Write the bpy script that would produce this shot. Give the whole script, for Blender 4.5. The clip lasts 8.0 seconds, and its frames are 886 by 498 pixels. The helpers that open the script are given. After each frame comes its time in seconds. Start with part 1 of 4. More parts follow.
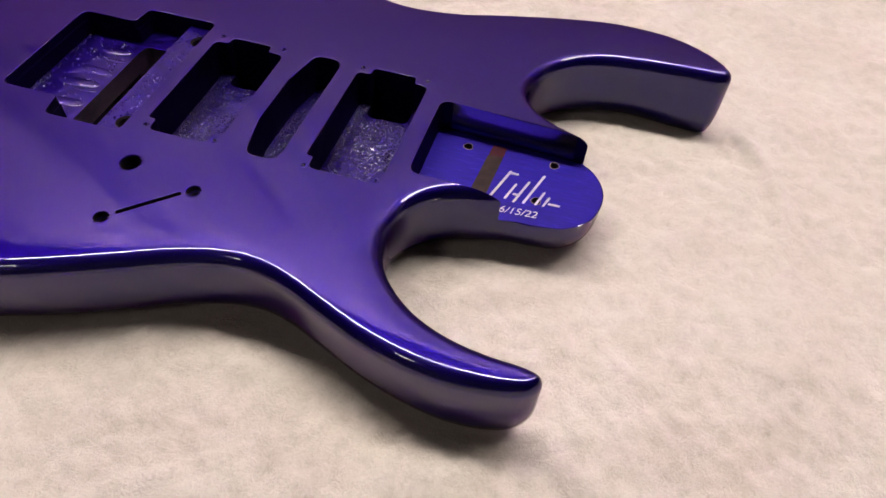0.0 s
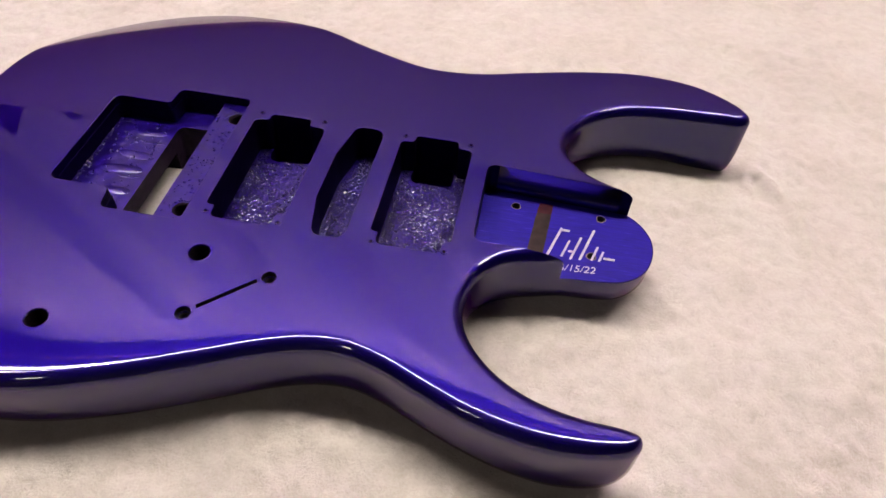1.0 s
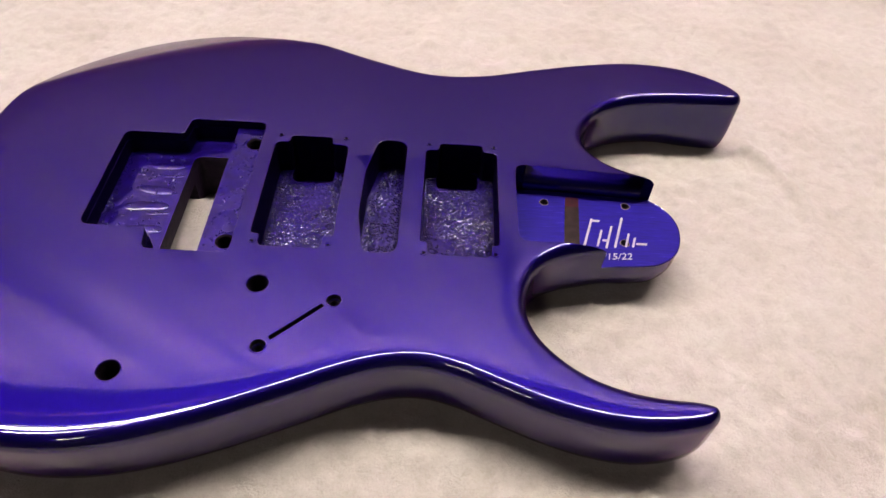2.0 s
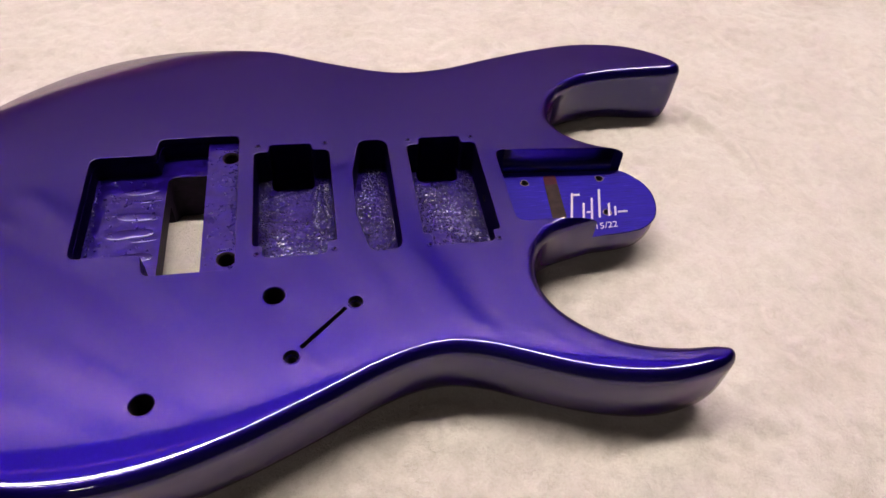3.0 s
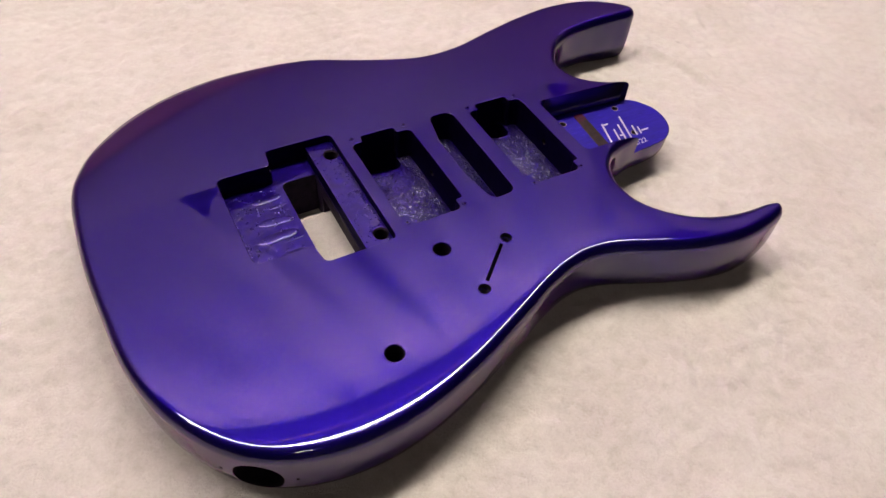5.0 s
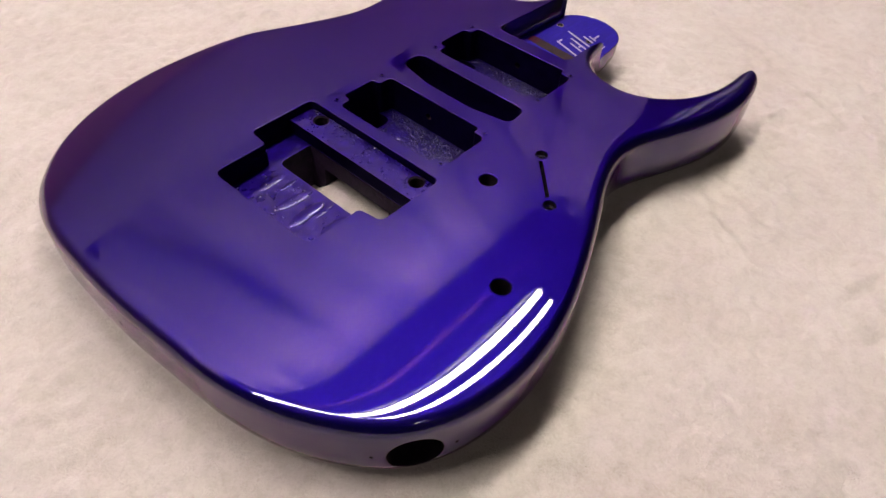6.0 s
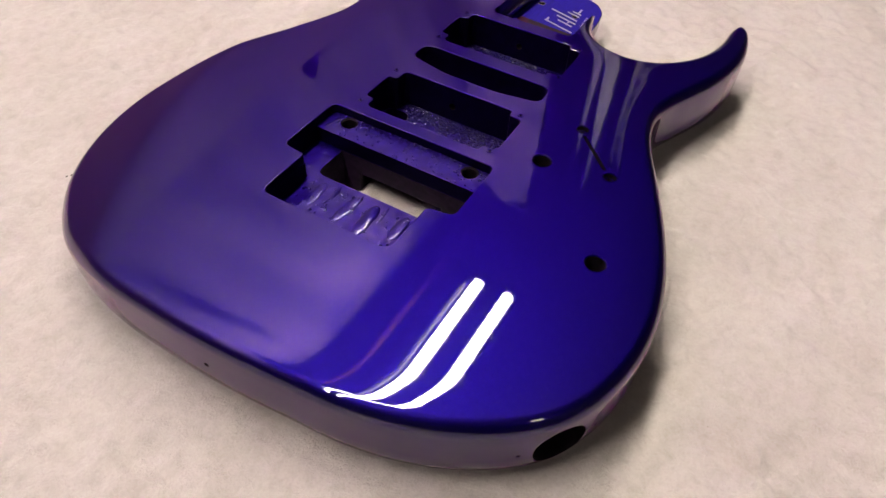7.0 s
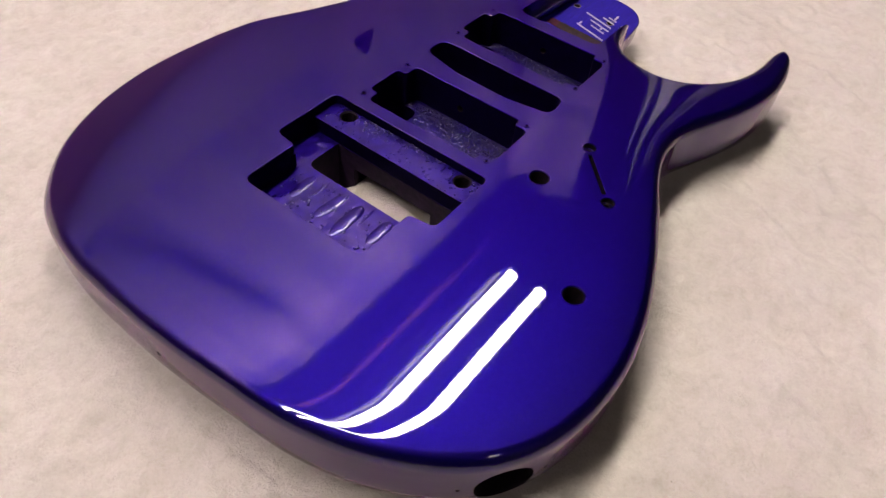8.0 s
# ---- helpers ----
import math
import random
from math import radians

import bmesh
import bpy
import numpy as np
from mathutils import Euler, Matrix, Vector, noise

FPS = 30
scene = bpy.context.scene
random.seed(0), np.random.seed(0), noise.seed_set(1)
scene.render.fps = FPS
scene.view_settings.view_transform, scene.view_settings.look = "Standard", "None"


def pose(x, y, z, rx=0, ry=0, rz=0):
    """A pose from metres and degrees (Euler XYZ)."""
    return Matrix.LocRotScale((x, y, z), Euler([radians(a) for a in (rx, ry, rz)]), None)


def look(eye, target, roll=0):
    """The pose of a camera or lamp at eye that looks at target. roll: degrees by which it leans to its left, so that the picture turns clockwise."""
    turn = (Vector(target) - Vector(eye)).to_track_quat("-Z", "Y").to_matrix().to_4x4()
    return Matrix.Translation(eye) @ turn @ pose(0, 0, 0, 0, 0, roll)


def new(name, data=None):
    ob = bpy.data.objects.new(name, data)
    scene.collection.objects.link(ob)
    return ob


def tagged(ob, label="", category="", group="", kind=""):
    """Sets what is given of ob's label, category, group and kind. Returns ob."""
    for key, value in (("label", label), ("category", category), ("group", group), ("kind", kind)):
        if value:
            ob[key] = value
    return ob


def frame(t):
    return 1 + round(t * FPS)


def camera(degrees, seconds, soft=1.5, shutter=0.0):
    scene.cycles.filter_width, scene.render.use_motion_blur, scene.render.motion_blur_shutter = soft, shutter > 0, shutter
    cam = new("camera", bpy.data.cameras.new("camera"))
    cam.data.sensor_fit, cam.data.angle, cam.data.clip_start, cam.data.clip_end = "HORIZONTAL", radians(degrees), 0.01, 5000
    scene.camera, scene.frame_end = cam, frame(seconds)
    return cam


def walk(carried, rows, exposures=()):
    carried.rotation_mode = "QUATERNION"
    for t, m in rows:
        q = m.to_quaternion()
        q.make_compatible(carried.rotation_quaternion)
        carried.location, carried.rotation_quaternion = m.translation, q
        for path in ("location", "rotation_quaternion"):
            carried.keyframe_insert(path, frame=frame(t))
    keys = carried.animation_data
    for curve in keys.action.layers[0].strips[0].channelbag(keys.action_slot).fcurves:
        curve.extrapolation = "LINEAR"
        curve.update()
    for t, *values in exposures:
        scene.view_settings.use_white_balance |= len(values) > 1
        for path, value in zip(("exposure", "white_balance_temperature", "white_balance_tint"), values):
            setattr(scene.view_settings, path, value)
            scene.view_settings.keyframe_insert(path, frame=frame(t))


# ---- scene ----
cam = camera(64.9, 8.0)

PATH = [
    (0, (0.22, -0.257, 0.272), (-0.078, 0.994, -1.259), 3.8),
    (0.5, (0.195, -0.258, 0.286), (-0.067, 1.035, -1.217), 3.7),
    (1, (0.163, -0.258, 0.293), (-0.013, 1.057, -1.204), 3.7),
    (1.5, (0.125, -0.261, 0.296), (0.056, 1.052, -1.211), 4.2),
    (1.7, (0.116, -0.264, 0.3), (0.085, 1.05, -1.207), 4.1),
    (2.8, (0.06, -0.264, 0.304), (0.319, 1.026, -1.203), 5.8),
    (3, (0.049, -0.269, 0.3), (0.373, 1.028, -1.187), 6.1),
    (3.5, (0.034, -0.289, 0.309), (0.46, 0.989, -1.169), 6.1),
    (4, (-0.006, -0.301, 0.317), (0.49, 0.952, -1.161), 5.1),
    (4.5, (-0.048, -0.3, 0.324), (0.532, 0.916, -1.154), 4.5),
    (5, (-0.112, -0.282, 0.324), (0.604, 0.858, -1.155), 5.3),
    (5.2, (-0.138, -0.27, 0.315), (0.655, 0.815, -1.167), 5.6),
    (6.3, (-0.219, -0.199, 0.273), (0.925, 0.571, -1.174), 3.7),
    (6.5, (-0.229, -0.184, 0.269), (0.953, 0.536, -1.174), 3.6),
    (7, (-0.247, -0.151, 0.267), (0.982, 0.475, -1.182), 4.3),
    (7.5, (-0.246, -0.138, 0.268), (0.984, 0.466, -1.188), 5.4),
    (8, (-0.214, -0.166, 0.269), (0.91, 0.545, -1.225), 6.8),
]
walk(cam, [(t, look(eye, target, roll)) for t, eye, target, roll in PATH], [(0, 0.0), (4, 0.0), (5, -0.07), (6.5, -0.1), (8, -0.12)])

# ---- world and lamps ----
world = bpy.data.worlds.new("room_air")
scene.world = world
world.use_nodes = True
world.node_tree.nodes["Background"].inputs[0].default_value = (1.0, 0.9, 0.8, 1)
world.node_tree.nodes["Background"].inputs[1].default_value = 0.02
TUBE_POWER = 108.0
LAMP_WARM = (1.0, 0.90, 0.82)


# ---- materials ----
def material(name):
    m = bpy.data.materials.new(name)
    m.use_nodes = True
    return m, m.node_tree.nodes, m.node_tree.links, m.node_tree.nodes["Principled BSDF"]


def node(nodes, kind, **inputs):
    n = nodes.new(kind)
    for key, value in inputs.items():
        n.inputs[key].default_value = value
    return n


def noise_tex(nodes, links, scale, detail=4.0, rough=0.55, coords="Object"):
    tc = nodes.new("ShaderNodeTexCoord")
    n = node(nodes, "ShaderNodeTexNoise", Scale=scale, Detail=detail, Roughness=rough)
    links.new(tc.outputs[coords], n.inputs["Vector"])
    return n


def ramp(nodes, links, source, stops):
    r = nodes.new("ShaderNodeValToRGB")
    while len(r.color_ramp.elements) < len(stops):
        r.color_ramp.elements.new(0.5)
    for e, (at, col) in zip(r.color_ramp.elements, stops):
        e.position, e.color = at, (*col, 1)
    links.new(source, r.inputs["Fac"])
    return r


def bump(nodes, links, height, strength, distance, after=None):
    b = node(nodes, "ShaderNodeBump", Strength=strength, Distance=distance)
    links.new(height, b.inputs["Height"])
    if after:
        links.new(after.outputs[0], b.inputs["Normal"])
    return b


def simple(name, colour, rough, metal=0.0, scale=40.0, vary=0.25, bumpy=0.1, dist=0.001, gloss=0.5):
    m, ns, ls, p = material(name)
    n = noise_tex(ns, ls, scale)
    lo = tuple(c * (1 - vary) for c in colour)
    hi = tuple(min(1, c * (1 + vary)) for c in colour)
    r = ramp(ns, ls, n.outputs["Fac"], [(0.3, lo), (0.7, hi)])
    ls.new(r.outputs[0], p.inputs["Base Color"])
    p.inputs["Roughness"].default_value, p.inputs["Metallic"].default_value = rough, metal
    p.inputs["Specular IOR Level"].default_value = gloss
    ls.new(bump(ns, ls, n.outputs["Fac"], bumpy, dist).outputs[0], p.inputs["Normal"])
    return m


def candy_paint():
    m, ns, ls, p = material("candy_purple_lacquer")
    flake = noise_tex(ns, ls, 5200.0, 2.0)
    cloud = noise_tex(ns, ls, 9.0, 3.0)
    r = ramp(ns, ls, flake.outputs["Fac"], [(0.3, (0.0031, 0.0009, 0.058)), (0.7, (0.0055, 0.0016, 0.101))])
    c = ramp(ns, ls, cloud.outputs["Fac"], [(0.3, (0.92, 0.92, 0.95)), (0.7, (1, 1, 1))])
    mix = ns.new("ShaderNodeMix")
    mix.data_type, mix.blend_type = "RGBA", "MULTIPLY"
    mix.inputs["Factor"].default_value = 1.0
    ls.new(r.outputs[0], mix.inputs["A"])
    ls.new(c.outputs[0], mix.inputs["B"])
    ls.new(mix.outputs["Result"], p.inputs["Base Color"])
    p.inputs["Metallic"].default_value = 0.95
    p.inputs["Roughness"].default_value = 0.43
    p.inputs["Specular Tint"].default_value = (0.78, 0.08, 0.62, 1)
    p.inputs["Specular IOR Level"].default_value = 0.0
    p.inputs["Coat Weight"].default_value = 1.0
    p.inputs["Coat Roughness"].default_value = 0.02
    p.inputs["Coat IOR"].default_value = 1.53
    peel = noise_tex(ns, ls, 160.0, 2.0)
    slow = noise_tex(ns, ls, 22.0, 1.0)
    b = bump(ns, ls, peel.outputs["Fac"], 0.006, 0.0003)
    b = bump(ns, ls, slow.outputs["Fac"], 0.004, 0.002, b)
    ls.new(b.outputs[0], p.inputs["Coat Normal"])
    return m


def cavity_paint(name, scale, strength, colour):
    """Sprayed rout: thick, pebbled and wet-looking paint."""
    m, ns, ls, p = material(name)
    patch = noise_tex(ns, ls, 70.0, 2.0)
    n = noise_tex(ns, ls, scale, 2.0)
    pebble = node(ns, "ShaderNodeTexVoronoi", Scale=scale)
    pebble.feature = "SMOOTH_F1"
    pebble.inputs["Smoothness"].default_value = 0.5
    ls.new(ns["Texture Coordinate"].outputs["Object"], pebble.inputs["Vector"])
    r = ramp(ns, ls, n.outputs["Fac"], [(0.3, tuple(c * 0.6 for c in colour)), (0.7, colour)])
    ls.new(r.outputs[0], p.inputs["Base Color"])
    p.inputs["Metallic"].default_value = 0.8
    p.inputs["Roughness"].default_value = 0.45
    p.inputs["Specular Tint"].default_value = (0.12, 0.03, 0.45, 1)
    p.inputs["Specular IOR Level"].default_value = 0.0
    p.inputs["Coat Weight"].default_value = 1.0
    p.inputs["Coat Roughness"].default_value = 0.02
    where = ramp(ns, ls, patch.outputs["Fac"], [(0.36, (0.15, 0.15, 0.15)), (0.58, (1, 1, 1))])
    high = ns.new("ShaderNodeMath")
    high.operation = "MULTIPLY"
    ls.new(pebble.outputs["Distance"], high.inputs[0])
    ls.new(where.outputs[0], high.inputs[1])
    b = bump(ns, ls, high.outputs[0], strength, -0.0022)
    b = bump(ns, ls, n.outputs["Fac"], strength * 0.5, 0.0004, b)
    ls.new(b.outputs[0], p.inputs["Normal"])
    ls.new(b.outputs[0], p.inputs["Coat Normal"])
    return m


def fleece_material():
    m, ns, ls, p = material("cream_fleece")
    big = noise_tex(ns, ls, 11.0, 6.0, 0.62)
    mid = noise_tex(ns, ls, 130.0, 6.0, 0.7)
    mid.inputs["Distortion"].default_value = 0.5
    fine = noise_tex(ns, ls, 620.0, 4.0, 0.75)
    fine.inputs["Distortion"].default_value = 0.6
    tint = noise_tex(ns, ls, 24.0, 3.0, 0.5)
    r = ramp(ns, ls, big.outputs["Fac"], [(0.3, (0.455, 0.418, 0.380)), (0.5, (0.50, 0.468, 0.431)), (0.72, (0.537, 0.508, 0.473))])
    k = ramp(ns, ls, tint.outputs["Fac"], [(0.35, (0.995, 0.995, 0.98)), (0.65, (1.0, 0.982, 0.962))])
    g = ramp(ns, ls, mid.outputs["Fac"], [(0.3, (0.87, 0.855, 0.84)), (0.56, (1, 1, 1))])
    f = ramp(ns, ls, fine.outputs["Fac"], [(0.32, (0.90, 0.89, 0.875)), (0.58, (1, 1, 1))])
    last = r.outputs[0]
    for other in (k, g, f):
        mix = ns.new("ShaderNodeMix")
        mix.data_type, mix.blend_type = "RGBA", "MULTIPLY"
        mix.inputs["Factor"].default_value = 1.0
        ls.new(last, mix.inputs["A"])
        ls.new(other.outputs[0], mix.inputs["B"])
        last = mix.outputs["Result"]
    ls.new(last, p.inputs["Base Color"])
    p.inputs["Roughness"].default_value = 0.95
    p.inputs["Sheen Weight"].default_value = 0.25
    p.inputs["Sheen Roughness"].default_value = 0.5
    p.inputs["Specular IOR Level"].default_value = 0.15
    b = bump(ns, ls, mid.outputs["Fac"], 0.5, 0.0022)
    b = bump(ns, ls, fine.outputs["Fac"], 0.75, 0.0012, b)
    ls.new(b.outputs[0], p.inputs["Normal"])
    return m


def sheet_material():
    """Creased plastic; light and shade of its slanting folds are put into the colour."""
    m, ns, ls, p = material("pale_plastic_sheet")
    tc = ns.new("ShaderNodeTexCoord")
    across, along = ns.new("ShaderNodeVectorMath"), ns.new("ShaderNodeVectorMath")
    for n, d in ((across, (0.857, 0.0, -0.514)), (along, (0.514, 0.0, 0.857))):
        n.operation = "DOT_PRODUCT"
        n.inputs[1].default_value = d
        ls.new(tc.outputs["Object"], n.inputs[0])
    both = ns.new("ShaderNodeCombineXYZ")
    ls.new(across.outputs["Value"], both.inputs[0])
    ls.new(along.outputs["Value"], both.inputs[1])
    last = None
    for size, stops in (((9.0, 0.9, 1.0), [(0.40, (0.50, 0.31, 0.84)), (0.53, (0.82, 0.51, 1.0))]), ((34.0, 1.6, 1.0), [(0.41, (0.70, 0.66, 0.74)), (0.51, (1, 1, 1))])):
        mp = ns.new("ShaderNodeMapping")
        mp.inputs["Scale"].default_value = size
        ls.new(both.outputs[0], mp.inputs["Vector"])
        n = node(ns, "ShaderNodeTexNoise", Scale=1.0, Detail=3.0, Roughness=0.55)
        ls.new(mp.outputs[0], n.inputs["Vector"])
        r = ramp(ns, ls, n.outputs["Fac"], stops)
        if last:
            mix = ns.new("ShaderNodeMix")
            mix.data_type, mix.blend_type = "RGBA", "MULTIPLY"
            mix.inputs["Factor"].default_value = 1.0
            ls.new(last, mix.inputs["A"])
            ls.new(r.outputs[0], mix.inputs["B"])
            last = mix.outputs["Result"]
        else:
            last = r.outputs[0]
    ls.new(last, p.inputs["Base Color"])
    p.inputs["Roughness"].default_value = 0.6
    return m


def pocket_paint():
    """Thin satin blue over open grain, with pale scuffs along it."""
    m, ns, ls, p = material("satin_blue_pocket_paint")
    tc = ns.new("ShaderNodeTexCoord")
    mp = ns.new("ShaderNodeMapping")
    mp.inputs["Scale"].default_value = (90.0, 1100.0, 300.0)
    ls.new(tc.outputs["Object"], mp.inputs["Vector"])
    grain = node(ns, "ShaderNodeTexNoise", Scale=1.0, Detail=4.0, Roughness=0.65)
    ls.new(mp.outputs[0], grain.inputs["Vector"])
    r = ramp(ns, ls, grain.outputs["Fac"], [(0.30, (0.007, 0.002, 0.13)), (0.64, (0.011, 0.003, 0.21)), (0.74, (0.065, 0.05, 0.35))])
    ls.new(r.outputs[0], p.inputs["Base Color"])
    p.inputs["Roughness"].default_value = 0.5
    p.inputs["Specular IOR Level"].default_value = 0.12
    ls.new(bump(ns, ls, grain.outputs["Fac"], 0.25, 0.0005).outputs[0], p.inputs["Normal"])
    return m


PAINT = candy_paint()
ROUT = cavity_paint("pebbled_rout_paint", 620.0, 0.34, (0.0085, 0.0026, 0.095))
DRIP = cavity_paint("dripped_rout_paint", 170.0, 0.16, (0.010, 0.003, 0.115))
PEBBLE = cavity_paint("pebble_paint", 400.0, 0.03, (0.006, 0.0018, 0.06))
# Rout and pocket walls: their recess shade is put into this darker colour.
INNER = cavity_paint("shade_dark_wall_paint", 150.0, 0.06, (0.007, 0.0022, 0.035))
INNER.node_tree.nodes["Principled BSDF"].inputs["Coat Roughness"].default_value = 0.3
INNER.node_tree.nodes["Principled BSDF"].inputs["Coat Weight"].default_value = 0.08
# Spring slot and spring cavity walls: dull and near black.
SLOT_DARK = simple("dull_dark_slot_wall", (0.013, 0.006, 0.019), 0.6, 0.0, 260.0, 0.5, 0.4, gloss=0.15)
POCKET = pocket_paint()
# Near-black puts the shade deep in the holes into colour; lint shares it.
HOLE = simple("hole_shade_and_lint_black", (0.007, 0.004, 0.007), 0.7, 0.0, 300.0, 0.5, 0.3, gloss=0.1)
STAIN = simple("bare_wood_stain", (0.018, 0.010, 0.009), 0.6, 0.0, 200.0, 0.35, 0.2, gloss=0.12)
CHIP = simple("chipped_wood_edge", (0.17, 0.13, 0.12), 0.7, 0.0, 900.0, 0.5, 0.3, 0.0003)
RED = simple("dark_red_stain", (0.028, 0.001, 0.005), 0.5, 0.0, 200.0, 0.3, 0.1, gloss=0.15)
SILVER = simple("silver_marker_ink", (0.46, 0.44, 0.47), 0.35, 0.5, 900.0, 0.15, 0.1, 0.0002)
FLEECE = fleece_material()
WOOD = simple("pale_table_wood", (0.36, 0.24, 0.14), 0.5, 0.0, 30.0, 0.25, 0.15)
DARKWOOD = simple("dark_joist_wood", (0.035, 0.022, 0.014), 0.8, 0.0, 18.0, 0.35, 0.3)
SHEET = sheet_material()
WALL = simple("dull_wall_paint", (0.05, 0.04, 0.04), 0.7, 0.0, 12.0, 0.2, 0.1)
CONCRETE = simple("grey_concrete", (0.09, 0.085, 0.08), 0.85, 0.0, 9.0, 0.25, 0.3)
ENAMEL = simple("white_lamp_enamel", (0.55, 0.53, 0.50), 0.35, 0.0, 40.0, 0.05, 0.02)
COPPER = simple("reddish_pipe", (0.22, 0.06, 0.04), 0.45, 0.4, 40.0, 0.2, 0.1)
PANEL = simple("mauve_board", (0.235, 0.105, 0.32), 0.6, 0.0, 4.0, 0.2, 0.1)
TRIM = simple("pale_trim_paint", (0.80, 0.72, 0.78), 0.5, 0.0, 30.0, 0.1, 0.05)


def streaked_paint():
    """Upright streaks, pale and dark, put in to streak the added strips' reflection."""
    m, ns, ls, p = material("streaked_strip_colour")
    tc, mp = ns.new("ShaderNodeTexCoord"), ns.new("ShaderNodeMapping")
    mp.inputs["Scale"].default_value = (45.0, 45.0, 1.1)
    ls.new(tc.outputs["Object"], mp.inputs["Vector"])
    n = node(ns, "ShaderNodeTexNoise", Scale=1.0, Detail=3.0, Roughness=0.55)
    n.inputs["Distortion"].default_value = 0.6
    ls.new(mp.outputs[0], n.inputs["Vector"])
    r = ramp(ns, ls, n.outputs["Fac"], [(0.36, (0.20, 0.17, 0.20)), (0.56, (0.85, 0.78, 0.84))])
    ls.new(r.outputs[0], p.inputs["Base Color"])
    p.inputs["Roughness"].default_value = 0.5
    return m


STRIP = streaked_paint()


def tube_glow():
    m, ns, ls, p = material("lit_fluorescent_glass")
    p.inputs["Base Color"].default_value = (0.9, 0.9, 0.9, 1)
    p.inputs["Emission Color"].default_value = (*LAMP_WARM, 1)
    p.inputs["Emission Strength"].default_value = TUBE_POWER
    return m


GLOW = tube_glow()


# ---- mesh helpers ----
from mathutils.geometry import delaunay_2d_cdt

def part(name, bm, mat, parent=None, label="", smooth=True, angle=35):
    me = bpy.data.meshes.new(name)
    bm.to_mesh(me)
    bm.free()
    me.materials.append(mat)
    for f in me.polygons:
        f.use_smooth = smooth
    if smooth:
        me.set_sharp_from_angle(angle=radians(angle))
    ob = new(name, me)
    ob.parent = parent
    if label:
        tagged(ob, label)
    return ob


def box(bm, lo, hi, bev=0.0):
    made = bmesh.ops.create_cube(bm, size=1)["verts"]
    for v in made:
        v.co = Vector([l + (c + 0.5) * (h - l) for l, h, c in zip(lo, hi, v.co)])
    if bev:
        es = {e for v in made for e in v.link_edges}
        bmesh.ops.bevel(bm, geom=list(es), offset=bev, segments=2, affect="EDGES", profile=0.5)


def rod(bm, a, b, r, seg=24, r2=None):
    a, b = Vector(a), Vector(b)
    m = Matrix.Translation((a + b) / 2) @ (b - a).to_track_quat("Z", "Y").to_matrix().to_4x4()
    bmesh.ops.create_cone(bm, cap_ends=True, segments=seg, radius1=r, radius2=r if r2 is None else r2, depth=(b - a).length, matrix=m)


def spline(points, step, closed=True):
    """A centripetal Catmull-Rom curve through the points, sampled evenly."""
    p = np.array(points, float)
    n = len(p)
    out = []
    for i in range(n if closed else n - 1):
        q = [p[(i + k) % n] if closed else p[min(max(i + k, 0), n - 1)] for k in (-1, 0, 1, 2)]
        t = [0.0]
        for a, b in zip(q, q[1:]):
            t.append(t[-1] + max(np.linalg.norm(b - a), 1e-9) ** 0.5)
        for u in np.linspace(t[1], t[2], 24, endpoint=False):
            a1 = [(t[k + 1] - u) / (t[k + 1] - t[k]) * q[k] + (u - t[k]) / (t[k + 1] - t[k]) * q[k + 1] for k in range(3)]
            b1 = [(t[k + 2] - u) / (t[k + 2] - t[k]) * a1[k] + (u - t[k]) / (t[k + 2] - t[k]) * a1[k + 1] for k in range(2)]
            out.append((t[2] - u) / (t[2] - t[1]) * b1[0] + (u - t[1]) / (t[2] - t[1]) * b1[1])
    out = np.array(out)
    ring = np.vstack([out, out[:1]]) if closed else np.vstack([out, p[-1:]])
    s = np.concatenate([[0], np.cumsum(np.linalg.norm(np.diff(ring, axis=0), axis=1))])
    count = int(round(s[-1] / step))
    at = np.linspace(0, s[-1], count, endpoint=not closed)
    return np.stack([np.interp(at, s, ring[:, k]) for k in range(p.shape[1])], 1)


def outward(loop):
    """Unit normals to the right of the way round: outwards for a loop that runs anticlockwise."""
    d = np.roll(loop, -1, 0) - np.roll(loop, 1, 0)
    d /= np.linalg.norm(d, axis=1)[:, None]
    return np.stack([d[:, 1], -d[:, 0]], 1)


def rounded(corners, radii, seg=6):
    """A polygon with rounded corners, anticlockwise."""
    out, n = [], len(corners)
    for i in range(n):
        a, b, c = (Vector(corners[(i + k) % n]) for k in (-1, 0, 1))
        r = radii[i] if isinstance(radii, (list, tuple)) else radii
        u, v = (a - b).normalized(), (c - b).normalized()
        half = u.angle(v) / 2
        d = min(r / math.tan(half), 0.45 * min((a - b).length, (c - b).length))
        p, q = b + u * d, b + v * d
        for k in range(seg + 1):
            t = k / seg
            out.append(tuple((1 - t) ** 2 * p + 2 * t * (1 - t) * b + t * t * q))
    return np.array(out)


def prism(loop, levels):
    """A closed solid of one outline: levels of (z, growth)."""
    bm = bmesh.new()
    nrm = outward(loop)
    rings = []
    for z, grow in levels:
        rings.append([bm.verts.new((x, y, z)) for x, y in loop + nrm * grow])
    bm.faces.new(rings[0][::-1])
    for a, b in zip(rings, rings[1:]):
        for i in range(len(a)):
            j = (i + 1) % len(a)
            bm.faces.new((a[i], a[j], b[j], b[i]))
    bm.faces.new(rings[-1])
    return bm


def circle(x, y, r, seg=24):
    a = np.linspace(0, 2 * math.pi, seg, endpoint=False)
    return np.stack([x + r * np.cos(a), y + r * np.sin(a)], 1)


